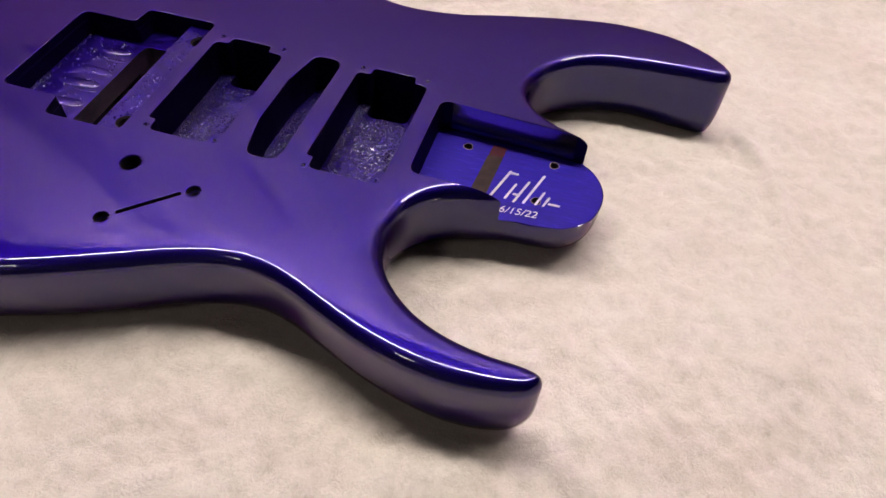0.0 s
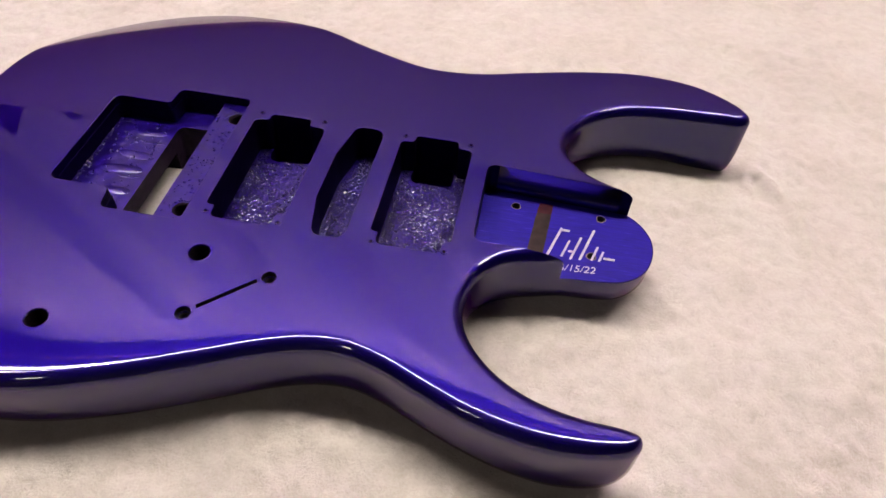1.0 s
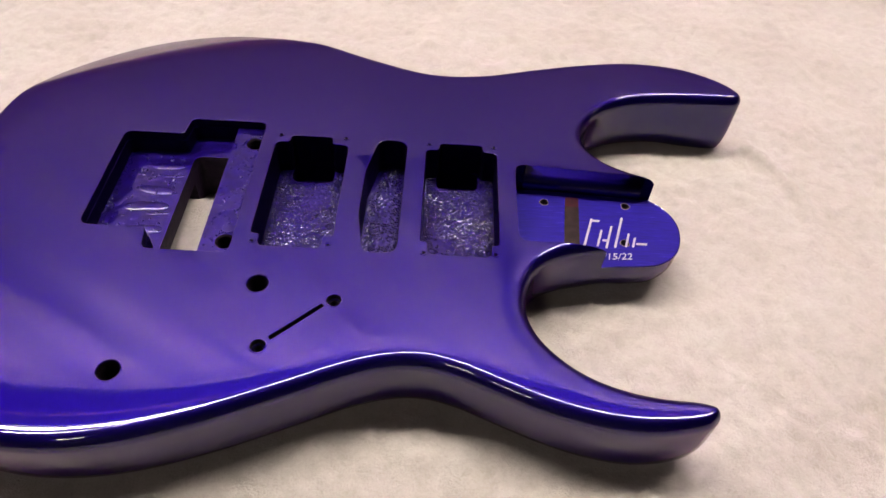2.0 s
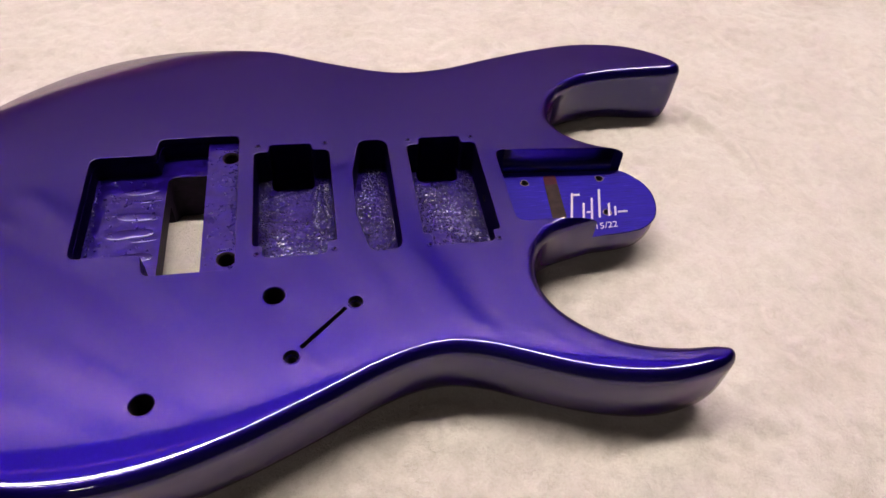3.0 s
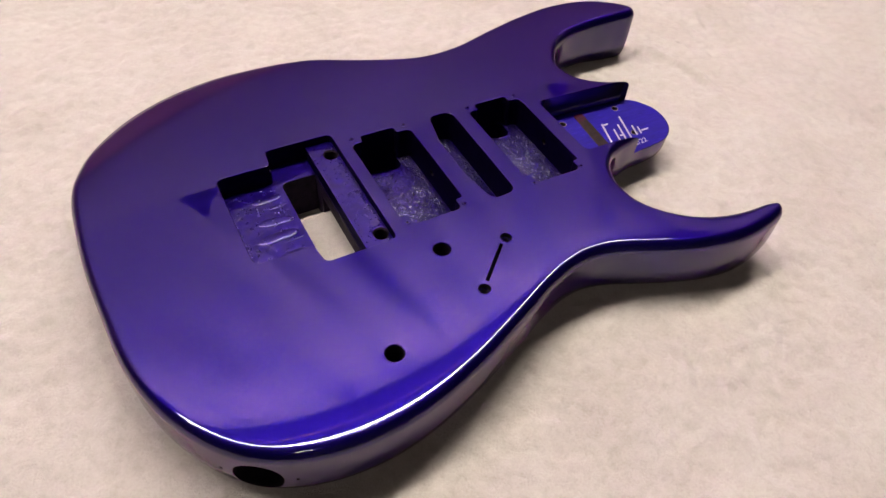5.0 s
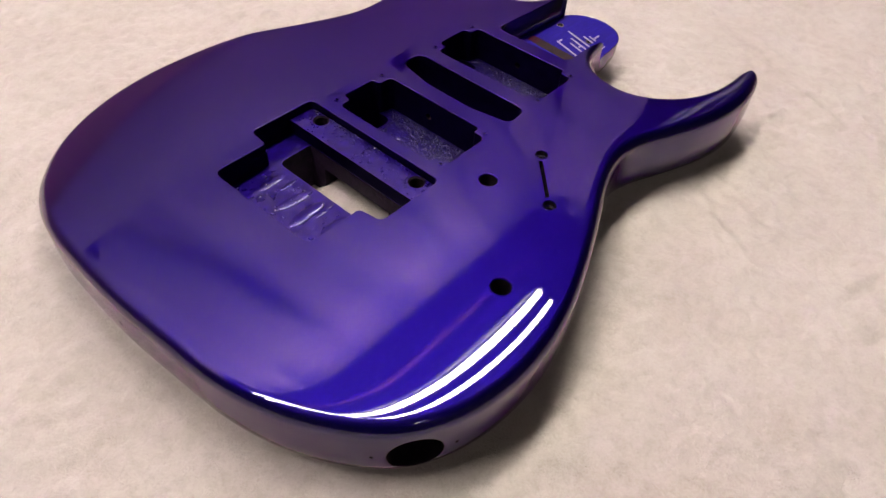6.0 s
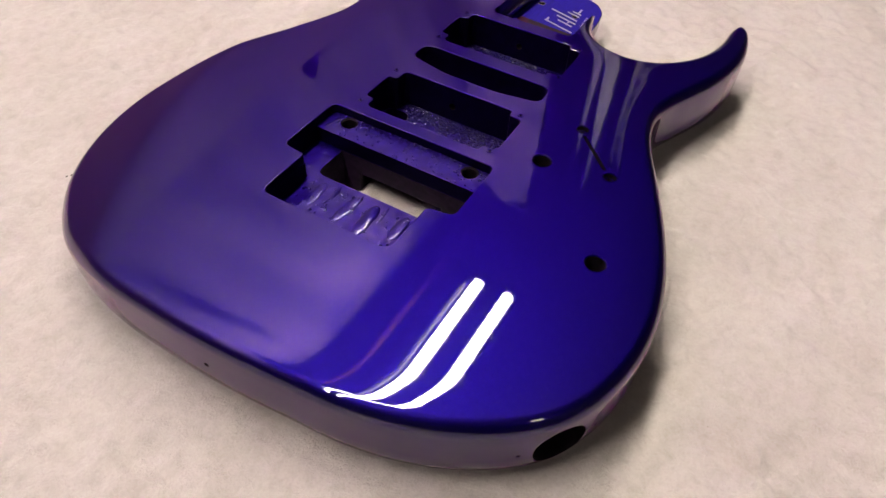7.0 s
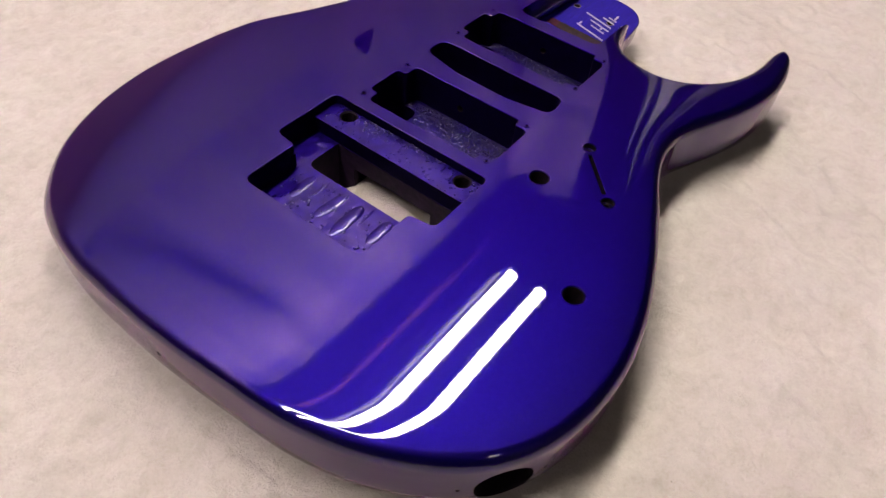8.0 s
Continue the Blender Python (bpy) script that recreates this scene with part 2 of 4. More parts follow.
# ---- the guitar body ----
TOP, FLOOR = 0.044, 0.0255
REAR = [(-0.1478, -0.034), (-0.1500, 0.0), (-0.1498, 0.030), (-0.148, 0.058), (-0.1425, 0.083)]
BASS_BOUT = [(-0.132, 0.1065), (-0.107, 0.1345), (-0.0765, 0.1500), (-0.044, 0.1545), (-0.012, 0.1495), (0.024, 0.138), (0.060, 0.1225), (0.098, 0.1105), (0.128, 0.112)]
BASS_HORN = [(0.161, 0.1215), (0.195, 0.1305), (0.228, 0.1355), (0.260, 0.132), (0.280, 0.1225), (0.2910, 0.1130), (0.2948, 0.1055), (0.2910, 0.0997), (0.272, 0.098), (0.245, 0.0965)]
BASS_CUT = [(0.222, 0.0925), (0.205, 0.084), (0.194, 0.072), (0.188, 0.058), (0.1895, 0.047), (0.197, 0.037), (0.208, 0.030), (0.221, 0.0250)]
HEEL = [(0.2305, 0.0185), (0.2375, 0.0075), (0.2385, -0.004), (0.234, -0.017), (0.224, -0.0252), (0.210, -0.0280), (0.196, -0.0290)]
TREBLE_CUT = [(0.184, -0.0318), (0.172, -0.0350), (0.162, -0.040), (0.1535, -0.0495), (0.1495, -0.061), (0.1492, -0.072), (0.1530, -0.083), (0.1610, -0.0935)]
TREBLE_HORN = [(0.173, -0.1030), (0.188, -0.1095), (0.205, -0.1130), (0.2225, -0.1145), (0.2285, -0.1168), (0.2292, -0.1207), (0.2255, -0.1250), (0.216, -0.1282), (0.196, -0.1305), (0.175, -0.1285), (0.154, -0.1230)]
TREBLE_BOUT = [(0.134, -0.115), (0.117, -0.108), (0.102, -0.1045), (0.087, -0.1055), (0.068, -0.1115), (0.047, -0.1210), (0.011, -0.1365), (-0.020, -0.1465), (-0.047, -0.1505), (-0.072, -0.1490), (-0.094, -0.1425)]
TREBLE_TAIL = [(-0.110, -0.1325), (-0.123, -0.1180), (-0.1335, -0.1000), (-0.1405, -0.082), (-0.1455, -0.060)]
OUTLINE = spline(np.array(REAR + BASS_BOUT + BASS_HORN + BASS_CUT + HEEL + TREBLE_CUT + TREBLE_HORN + TREBLE_BOUT + TREBLE_TAIL)[::-1], 0.002)


def smoothstep(x, a, b):
    t = np.clip((x - a) / (b - a), 0, 1)
    return t * t * (3 - 2 * t)


def arm_drop(x, y):
    """How far the forearm bevel sinks below the flat top, past a bowed crease over the bass bout."""
    u = np.clip((x + 0.127) / 0.109, -0.3, 1.3)
    crease = 0.080 + 0.459 * (x + 0.127) + 0.024 * u * (1 - u)
    d = (y - crease) * 0.909
    soft = 0.5 * (d + np.sqrt(d * d + 0.005 ** 2))
    ease = 0.5 * (d + 0.03 + np.sqrt((d + 0.03) ** 2 + 0.02 ** 2)) - 0.0025
    return 0.33 * np.clip(soft - 0.0004, 0, None) + 0.03 * np.clip(ease - 0.002, 0, None) * smoothstep(-x, -0.06, 0.02)


EDGE = 0.0057


def edge_drop(d):
    """A round edge that the flat top eases into."""
    c = np.clip(EDGE - d, 0, EDGE)
    return EDGE - np.sqrt(EDGE * EDGE - c * c) + 0.0006 * np.clip(1 - d / 0.023, 0, 1) ** 3 + 0.0006 * np.clip(1 - d / 0.0085, 0, 1) ** 3


def top_height(x, y, d):
    return TOP - edge_drop(d) - arm_drop(x, y)


def body_solid():
    loop = OUTLINE if np.cross(OUTLINE[0] - OUTLINE.mean(0), OUTLINE[1] - OUTLINE.mean(0)) > 0 else OUTLINE[::-1]
    area = 0.5 * np.sum(loop[:, 0] * np.roll(loop[:, 1], -1) - loop[:, 1] * np.roll(loop[:, 0], -1))
    if area < 0:
        loop = loop[::-1]
    nrm = outward(loop)
    for _ in range(2):
        nrm = nrm * 2 + np.roll(nrm, 1, 0) + np.roll(nrm, -1, 0)
        nrm /= np.linalg.norm(nrm, axis=1)[:, None]
    x, y = loop.T
    heel = smoothstep(x, 0.168, 0.20) * (1 - smoothstep(np.abs(y), 0.036, 0.06))
    tip = smoothstep(x, 0.19, 0.225) * smoothstep(-y, 0.10, 0.115)
    low = 0.0200 - 0.002 * heel + 0.003 * tip
    def gap(pts):
        best = np.full(len(pts), 9.0)
        for a, b in zip(loop, np.roll(loop, -1, 0)):
            e = b - a
            t = np.clip(((pts - a) @ e) / (e @ e), 0, 1)
            best = np.minimum(best, np.linalg.norm(pts - a - t[:, None] * e, axis=1))
        return best

    def room(inset, share=0.8):
        """The share of an inset that the thin horns have room for."""
        k_fit = np.full(len(loop), 0.15)
        for k in (0.25, 0.4, 0.55, 0.7, 0.85, 1.0):
            k_fit = np.where(gap(loop - nrm * (inset * k)[:, None]) > share * inset * k, k, k_fit)
        for _ in range(40):
            k_fit = np.minimum(k_fit, np.minimum(np.roll(k_fit, 1), np.roll(k_fit, -1)) + 0.02)
        for _ in range(3):
            k_fit = (k_fit + np.roll(k_fit, 1) + np.roll(k_fit, -1)) / 3
        return k_fit

    fit_k = room(np.full(len(loop), 0.0068), 0.9)
    under = 0.0115 + 0.003 * heel + 0.004 * tip
    under = under * room(under, 0.95) * (1 - 0.45 * smoothstep(x, 0.24, 0.28))
    bm = bmesh.new()
    rings = []
    for a in np.linspace(0, 90, 7):
        s, c = math.sin(radians(a)), math.cos(radians(a))
        inset = under * (1 - s)
        z = low * (1 - c) + 0.0005
        p = loop - nrm * inset[:, None]
        p[:, 0] -= 0.009 * (1 - s) * smoothstep(x, 0.203, 0.229) * smoothstep(-y, 0.10, 0.112)
        rings.append([bm.verts.new((*q, h)) for q, h in zip(p, z)])
    top0 = top_height(x, y, 0.0)
    for k in (0.34, 0.67):
        z = (low + 0.0005) * (1 - k) + top0 * k
        rings.append([bm.verts.new((*q, h)) for q, h in zip(loop, z)])
    for d in (0.0, 0.0001, 0.0003, 0.0006, 0.0010, 0.0015, 0.0021, 0.0028, 0.0036, 0.0044, 0.0050, 0.0054, 0.0057, 0.0060, 0.0064, 0.0068):
        p = loop - nrm * (d * fit_k)[:, None]
        rings.append([bm.verts.new((*q, h)) for q, h in zip(p, top_height(p[:, 0], p[:, 1], d))])
    for a, b in zip(rings, rings[1:]):
        for i in range(len(a)):
            j = (i + 1) % len(a)
            bm.faces.new((a[i], a[j], b[j], b[i]))
    # the underside
    base = [Vector(v.co[:2]) for v in rings[0]]
    v, _, faces, origin, *_ = delaunay_2d_cdt(base, [], [list(range(len(base)))], 1, 1e-7)
    for f in faces:
        bm.faces.new([rings[0][origin[i][0]] for i in f][::-1])
    # the top, filled between the last ring and a grid
    edge = np.array([v.co[:2] for v in rings[-1]])
    gx, gy = np.meshgrid(np.arange(-0.15, 0.30, 0.0032), np.arange(-0.152, 0.156, 0.0032))
    grid = np.stack([gx.ravel() + 0.0013, gy.ravel() + 0.0007], 1)

    def inside(pts):
        hit = np.zeros(len(pts), bool)
        for (x0, y0), (x1, y1) in zip(edge, np.roll(edge, -1, 0)):
            if y0 != y1:
                cross = (y0 > pts[:, 1]) != (y1 > pts[:, 1])
                hit ^= cross & (pts[:, 0] < (x1 - x0) * (pts[:, 1] - y0) / (y1 - y0) + x0)
        return hit

    grid = grid[inside(grid)]
    dist = gap(grid)
    keep = dist > 0.0162
    grid, dist = grid[keep], dist[keep]
    for d in (0.0076, 0.0086, 0.0098, 0.0112, 0.0126, 0.0144):
        p = loop - nrm * d
        own = gap(p)
        p = p[(own > 0.985 * d) & inside(p)]
        grid, dist = np.vstack([grid, p]), np.concatenate([dist, np.full(len(p), d)])
    n = len(edge)
    pts = [Vector(p) for p in edge] + [Vector(p) for p in grid]
    v, _, faces, origin, *_ = delaunay_2d_cdt(pts, [], [list(range(n))], 1, 1e-7)
    high = top_height(grid[:, 0], grid[:, 1], dist)
    verts = []
    for p, o in zip(v, origin):
        i = o[0] if o else -1
        if i < 0:
            verts.append(bm.verts.new((p.x, p.y, TOP - 0.001)))
            continue
        verts.append(rings[-1][i] if i < n else bm.verts.new((p.x, p.y, high[i - n])))
    for f in faces:
        if len(set(f)) == 3:
            bm.faces.new([verts[i] for i in f])
    bmesh.ops.recalc_face_normals(bm, faces=bm.faces)
    return bm, loop, nrm


body_bm, LOOP, LOOP_N = body_solid()
guitar = tagged(new("guitar_body"), "glossy metallic purple electric guitar body lying on a cream blanket", "guitar body")
body = part("body", body_bm, PAINT, guitar)

RIM = [(0.0009 * math.sin(radians(a)), 0.0009 * (1 - math.cos(radians(a)))) for a in (0, 22, 42, 58, 70, 78)] + [(0.00093, 0.00085)]  # rise, growth


def flared(loop, bottom, top=TOP, lip=0.6):
    levels = [(bottom, 0.0)] + [(top - 0.0009 * lip + z * lip, g * lip) for z, g in RIM] + [(top + 0.012, 0.00085 * lip)]
    return prism(loop, levels)


def eared(x0, x1, bass, treble, y):
    """A humbucker rout: a rounded block with a lobe at either end; bass and treble: the lobe's two sides and its reach."""
    b0, b1, b = bass
    t0, t1, t = treble
    return rounded([(x0, -y), (t0, -y), (t0, -t), (t1, -t), (t1, -y), (x1, -y), (x1, y), (b1, y), (b1, b), (b0, b), (b0, y), (x0, y)],
                   [0.004, 0.002, 0.006, 0.006, 0.002, 0.004, 0.004, 0.0025, 0.0045, 0.0045, 0.0025, 0.004])


cuts = []  # name, solid, material, parent key


def cut(name, bm, mat, label=""):
    cuts.append((name, bm, mat, label))


PU = 0.0225
cut("pickup_cavity", flared(eared(0.013, 0.0535, (0.021, 0.044, 0.0403), (0.0178, 0.0485, 0.0425), 0.0345), PU), ROUT, "bridge pickup rout with pebbled purple paint")
cut("pickup_pit", prism(rounded([(0.0205, 0.025), (0.0445, 0.025), (0.0445, 0.0400), (0.0205, 0.0400)], 0.0055), [(0.010, 0), (PU + 0.003, 0)]), ROUT)
cut("pickup_pit", prism(rounded([(0.0205, -0.042), (0.0445, -0.042), (0.0445, -0.031), (0.0205, -0.031)], 0.005), [(0.010, 0), (PU + 0.003, 0)]), ROUT)
cut("pickup_cavity", flared(eared(0.097, 0.1365, (0.1045, 0.1285, 0.0403), (0.1010, 0.1325, 0.0425), 0.0345), PU), ROUT, "neck pickup rout with pebbled purple paint")
cut("pickup_pit", prism(rounded([(0.1035, 0.025), (0.1275, 0.025), (0.1275, 0.0400), (0.1035, 0.0400)], 0.0055), [(0.010, 0), (PU + 0.003, 0)]), ROUT)
cut("pickup_pit", prism(rounded([(0.1035, -0.042), (0.1275, -0.042), (0.1275, -0.031), (0.1035, -0.031)], 0.005), [(0.010, 0), (PU + 0.003, 0)]), ROUT)
cut("single_coil_cavity", flared(rounded([(0.0695, -0.0435), (0.0855, -0.0425), (0.0862, 0.0405), (0.0705, 0.0405), (0.0652, 0.015), (0.0648, -0.018)], [0.006, 0.006, 0.007, 0.006, 0.02, 0.02]), PU), ROUT, "narrow middle pickup rout with pebbled purple paint")
cut("tremolo_cavity", flared(rounded([(-0.0712, -0.0345), (-0.0385, -0.0345), (-0.0365, -0.048), (0.0048, -0.048), (0.0048, 0.0500), (-0.0375, 0.0500), (-0.0385, 0.0365), (-0.0712, 0.0365)],
    [0.005, 0.003, 0.004, 0.004, 0.004, 0.004, 0.003, 0.005]), 0.0388), DRIP, "stepped tremolo rout with runs of purple paint")
cut("tremolo_well", prism(rounded([(-0.0710, -0.0343), (-0.0383, -0.0343), (-0.0363, -0.0478), (-0.0120, -0.0478), (-0.0120, 0.0498), (-0.0373, 0.0498), (-0.0383, 0.0363), (-0.0710, 0.0363)],
    [0.005, 0.002, 0.004, 0.0005, 0.0005, 0.004, 0.002, 0.005]), [(0.0300, 0), (0.0395, 0)]), DRIP)
cut("spring_slot", prism(rounded([(-0.0345, -0.0476), (-0.0122, -0.0476), (-0.0122, 0.0335), (-0.0345, 0.0335)], [0.0005, 0.0005, 0.0005, 0.005]), [(-0.01, 0), (0.031, 0)]), DRIP)
cut("spring_cavity", prism(rounded([(-0.0620, -0.0285), (0.060, -0.0285), (0.060, 0.0225), (-0.0620, 0.0225)], 0.004), [(-0.01, 0), (0.0190, 0)]), SLOT_DARK)
cut("neck_pocket", prism(rounded([(0.1465, -0.0303), (0.215, -0.0295), (0.29, -0.0295), (0.29, 0.0205), (0.2195, 0.0228), (0.1465, 0.0265)], [0.006, 0.0001, 0.0001, 0.0001, 0.0001, 0.006]), [(FLOOR, 0), (0.06, 0)]), POCKET, "open neck pocket in satin blue paint")
for x, y in ((0.023, -0.066), (-0.029, -0.1155)):
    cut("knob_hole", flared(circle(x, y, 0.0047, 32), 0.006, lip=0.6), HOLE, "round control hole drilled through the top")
slot = Vector((0.0548, -0.0763)), Vector((0.0342, -0.0957))
along = (slot[1] - slot[0]).normalized() * 0.0003
side = Vector((-along.y, along.x)).normalized() * 0.00095
cut("switch_slot", flared(rounded([slot[0] - side, slot[1] - side, slot[1] + side, slot[0] + side][:: 1], 0.0006, 3)[::1], 0.012, lip=0.3), HOLE, "thin slanted slot for the pickup switch")
for x, y in ((0.0595, -0.0735), (0.0300, -0.1000)):
    cut("switch_screw_hole", prism(circle(x, y, 0.0020), [(0.030, 0), (0.0405, 0.0001), (0.0412, 0.0013), (0.0434, 0.0014), (TOP + 0.003, 0.0016)]), HOLE, "countersunk screw hole with crusted paint")
DOTS = ((0.015, 0.040), (0.0515, 0.040), (0.015, -0.040), (0.052, -0.040), (0.0985, 0.039), (0.135, 0.039), (0.099, -0.042), (0.1345, -0.041))
for x, y in DOTS:
    cut("pickup_screw_hole", prism(circle(x, y, 0.0007, 12), [(0.034, 0), (TOP + 0.003, 0)]), HOLE)
for y in (0.037, -0.037):
    cut("stud_hole", prism(circle(0, y, 0.0040, 28), [(0.012, 0), (0.0378, 0), (0.0388, 0.0008), (0.041, 0.0008)]), HOLE, "tremolo stud hole in the raised ledge")
for x, y in ((0.165, 0.0165), (0.211, 0.0165), (0.207, -0.0115)):
    cut("neck_screw_hole", prism(circle(x, y, 0.0021), [(0.003, 0), (FLOOR - 0.0004, 0), (FLOOR + 0.0005, 0.0004)]), HOLE)


for x, y in ((0.1300, 0.000), (0.0480, 0.003)):
    wire = bmesh.new()
    rod(wire, (x, y, 0.0318), (x + 0.0135, y, 0.0318), 0.0021, 13)
    cut("wire_hole", wire, HOLE, "small wire hole drilled through the pickup rout wall")


def side_hole(x, y, z, r, depth, along=0.0):
    """A drilled hole square to the side that passes nearest to x, y."""
    i = int(np.argmin(np.linalg.norm(LOOP - (x, y), axis=1)))
    n = Vector((*LOOP_N[i], 0))
    c = Vector((*LOOP[i], z)) + Vector((-n.y, n.x, 0)) * along
    bm = bmesh.new()
    rod(bm, c + n * 0.0063, c - n * depth, r, 37 if r > 0.003 else 12)
    return bm


JACK = (-0.1050, -0.1360, 0.0230)
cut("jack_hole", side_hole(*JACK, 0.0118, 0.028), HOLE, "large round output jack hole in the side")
for a in (0.0175, -0.0175):
    cut("jack_screw_hole", side_hole(*JACK, 0.0008, 0.008, a), HOLE)
cut("strap_button_hole", side_hole(-0.1505, 0.002, 0.025, 0.0013, 0.015), HOLE)

# take the routs and holes out of the body, and give each its own lining
SECOND = ("pickup_pit", "wire_hole", "tremolo_well", "stud_hole", "neck_screw_hole")
tools, linings = [], [None] * len(cuts)
for stage in range(4):
    tool_me = bpy.data.meshes.new("cutter")
    joined = bmesh.new()
    for k, (name, bm, mat, label) in enumerate(cuts):
        if stage != (3 if name == "spring_cavity" else 2 if name == "spring_slot" else 1 if name in SECOND else 0):
            continue
        linings[k] = bpy.data.materials.new("lining")
        tool_me.materials.append(linings[k])
        bmesh.ops.recalc_face_normals(bm, faces=bm.faces)
        for f in bm.faces:
            f.material_index = len(tool_me.materials) - 1
        one = bpy.data.meshes.new("one")
        bm.to_mesh(one)
        bm.free()
        joined.from_mesh(one)
        bpy.data.meshes.remove(one)
    joined.to_mesh(tool_me)
    joined.free()
    tools.append(new("cutter", tool_me))
    mod = body.modifiers.new("rout", "BOOLEAN")
    mod.operation, mod.solver, mod.object, mod.material_mode = "DIFFERENCE", "EXACT", tools[-1], "TRANSFER"
    mod.use_hole_tolerant = True
bpy.context.view_layer.update()
carved = bpy.data.meshes.new_from_object(body.evaluated_get(bpy.context.evaluated_depsgraph_get()))
body.modifiers.clear()
slots = {m.name: i for i, m in enumerate(carved.materials) if m}
LIP = TOP - 0.00088
for (name, _, mat, label), key in zip(cuts, linings):
    bm = bmesh.new()
    bm.from_mesh(carved)
    want = slots.get(key.name, -1)
    bmesh.ops.delete(bm, geom=[f for f in bm.faces if f.material_index != want or f.calc_center_median().z > LIP], context="FACES")
    for f in bm.faces:
        f.material_index = 0
    bmesh.ops.remove_doubles(bm, verts=bm.verts, dist=2e-6)
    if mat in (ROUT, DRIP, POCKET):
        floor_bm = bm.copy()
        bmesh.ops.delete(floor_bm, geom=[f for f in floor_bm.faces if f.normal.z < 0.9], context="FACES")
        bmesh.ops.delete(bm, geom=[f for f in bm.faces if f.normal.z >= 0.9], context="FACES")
        # Walls take the darker wall colours; floors keep the rout's own paint.
        walls = part(name, bm, SLOT_DARK if name == "spring_slot" else INNER, guitar, label)
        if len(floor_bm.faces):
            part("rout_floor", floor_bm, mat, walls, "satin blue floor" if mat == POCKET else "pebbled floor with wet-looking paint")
        continue
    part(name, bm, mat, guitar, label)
bm = bmesh.new()
bm.from_mesh(carved)
bmesh.ops.delete(bm, geom=[f for f in bm.faces if f.material_index != 0 and f.calc_center_median().z <= LIP], context="FACES")
for e in bm.edges:
    if len(e.link_faces) == 2:
        a, b = e.link_faces
        e.smooth = a.material_index == b.material_index and a.normal.angle(b.normal, 0) < radians(40)
for f in bm.faces:
    f.material_index = 0
    f.smooth = True
shell = bpy.data.meshes.new("body")
bm.to_mesh(shell)
bm.free()
shell.materials.clear()
shell.materials.append(PAINT)


def loop_gap(pts):
    """Each point's distance from the outline."""
    best = np.full(len(pts), 9.0)
    for a, b in zip(LOOP, np.roll(LOOP, -1, 0)):
        e = b - a
        t = np.clip(((pts - a) @ e) / (e @ e), 0, 1)
        best = np.minimum(best, np.linalg.norm(pts - a - t[:, None] * e, axis=1))
    return best


def true_normals(me):
    """Give the smooth top the normals of its own height, so that the mesh does not ripple the gloss."""
    co = np.empty(len(me.vertices) * 3)
    me.vertices.foreach_get("co", co)
    co = co.reshape(-1, 3)
    out = np.zeros_like(co)
    pick = np.flatnonzero(co[:, 2] > TOP - 0.05)
    p = co[pick, :2]
    d = loop_gap(p)
    ok = (np.abs(top_height(p[:, 0], p[:, 1], d) - co[pick, 2]) < 1.5e-5) & (d > 0.0004)
    pick, p = pick[ok], p[ok]
    e = 2e-5

    def high(q):
        return top_height(q[:, 0], q[:, 1], loop_gap(q))

    gx = (high(p + (e, 0)) - high(p - (e, 0))) / (2 * e)
    gy = (high(p + (0, e)) - high(p - (0, e))) / (2 * e)
    n = np.stack([-gx, -gy, np.ones(len(p))], 1)
    out[pick] = n / np.linalg.norm(n, axis=1)[:, None]
    me.normals_split_custom_set_from_vertices([tuple(v) for v in out])


true_normals(shell)
body.data = shell
for tool in tools:
    tool_me = tool.data
    bpy.data.objects.remove(tool)
    bpy.data.meshes.remove(tool_me)
bpy.data.meshes.remove(carved)
for key in linings:
    bpy.data.materials.remove(key)

# lips of paint round the holes
def lip(x, y, wide, thick, seg=14):
    bm = bmesh.new()
    ring = [[bm.verts.new((x + (wide + thick * math.cos(b)) * math.cos(a), y + (wide + thick * math.cos(b)) * math.sin(a), TOP + thick * math.sin(b) - 0.2 * thick))
             for b in np.linspace(0, 2 * math.pi, 6, endpoint=False)] for a in np.linspace(0, 2 * math.pi, seg, endpoint=False)]
    for i in range(seg):
        for j in range(6):
            bm.faces.new((ring[i][j], ring[(i + 1) % seg][j], ring[(i + 1) % seg][(j + 1) % 6], ring[i][(j + 1) % 6]))
    bmesh.ops.recalc_face_normals(bm, faces=bm.faces)
    part("paint_lip", bm, PAINT, guitar)


for x, y in DOTS:
    lip(x, y, 0.0013, 0.0005)
for x, y in ((0.0595, -0.0735), (0.0300, -0.1000)):
    lip(x, y, 0.0036, 0.00035, 28)
for x, y in ((0.023, -0.066), (-0.029, -0.1155)):
    lip(x, y, 0.0053, 0.0003, 36)


def bead(verts, faces, x, y, z, r, ry, h, turn):
    """A small round bead of paint that sits on the level z."""
    base = len(verts)
    for lift, wide in ((-0.2, 1.0), (0.45, 0.9), (0.82, 0.57)):
        for k in range(8):
            a = k * math.pi / 4
            u, v = r * wide * math.cos(a), ry * wide * math.sin(a)
            verts.append((x + u * math.cos(turn) - v * math.sin(turn), y + u * math.sin(turn) + v * math.cos(turn), z + h * lift))
    verts.append((x, y, z + h))
    for ring in (0, 8):
        for k in range(8):
            j = (k + 1) % 8
            faces.append((base + ring + k, base + ring + j, base + ring + 8 + j, base + ring + 8 + k))
    for k in range(8):
        faces.append((base + 16 + k, base + 16 + (k + 1) % 8, base + 24))


def beads(name, verts, faces, mat, parent, label):
    me = bpy.data.meshes.new(name)
    me.from_pydata(verts, [], faces)
    me.shade_smooth()
    me.materials.append(mat)
    ob = new(name, me)
    ob.parent = parent
    return tagged(ob, label, kind="stuff")


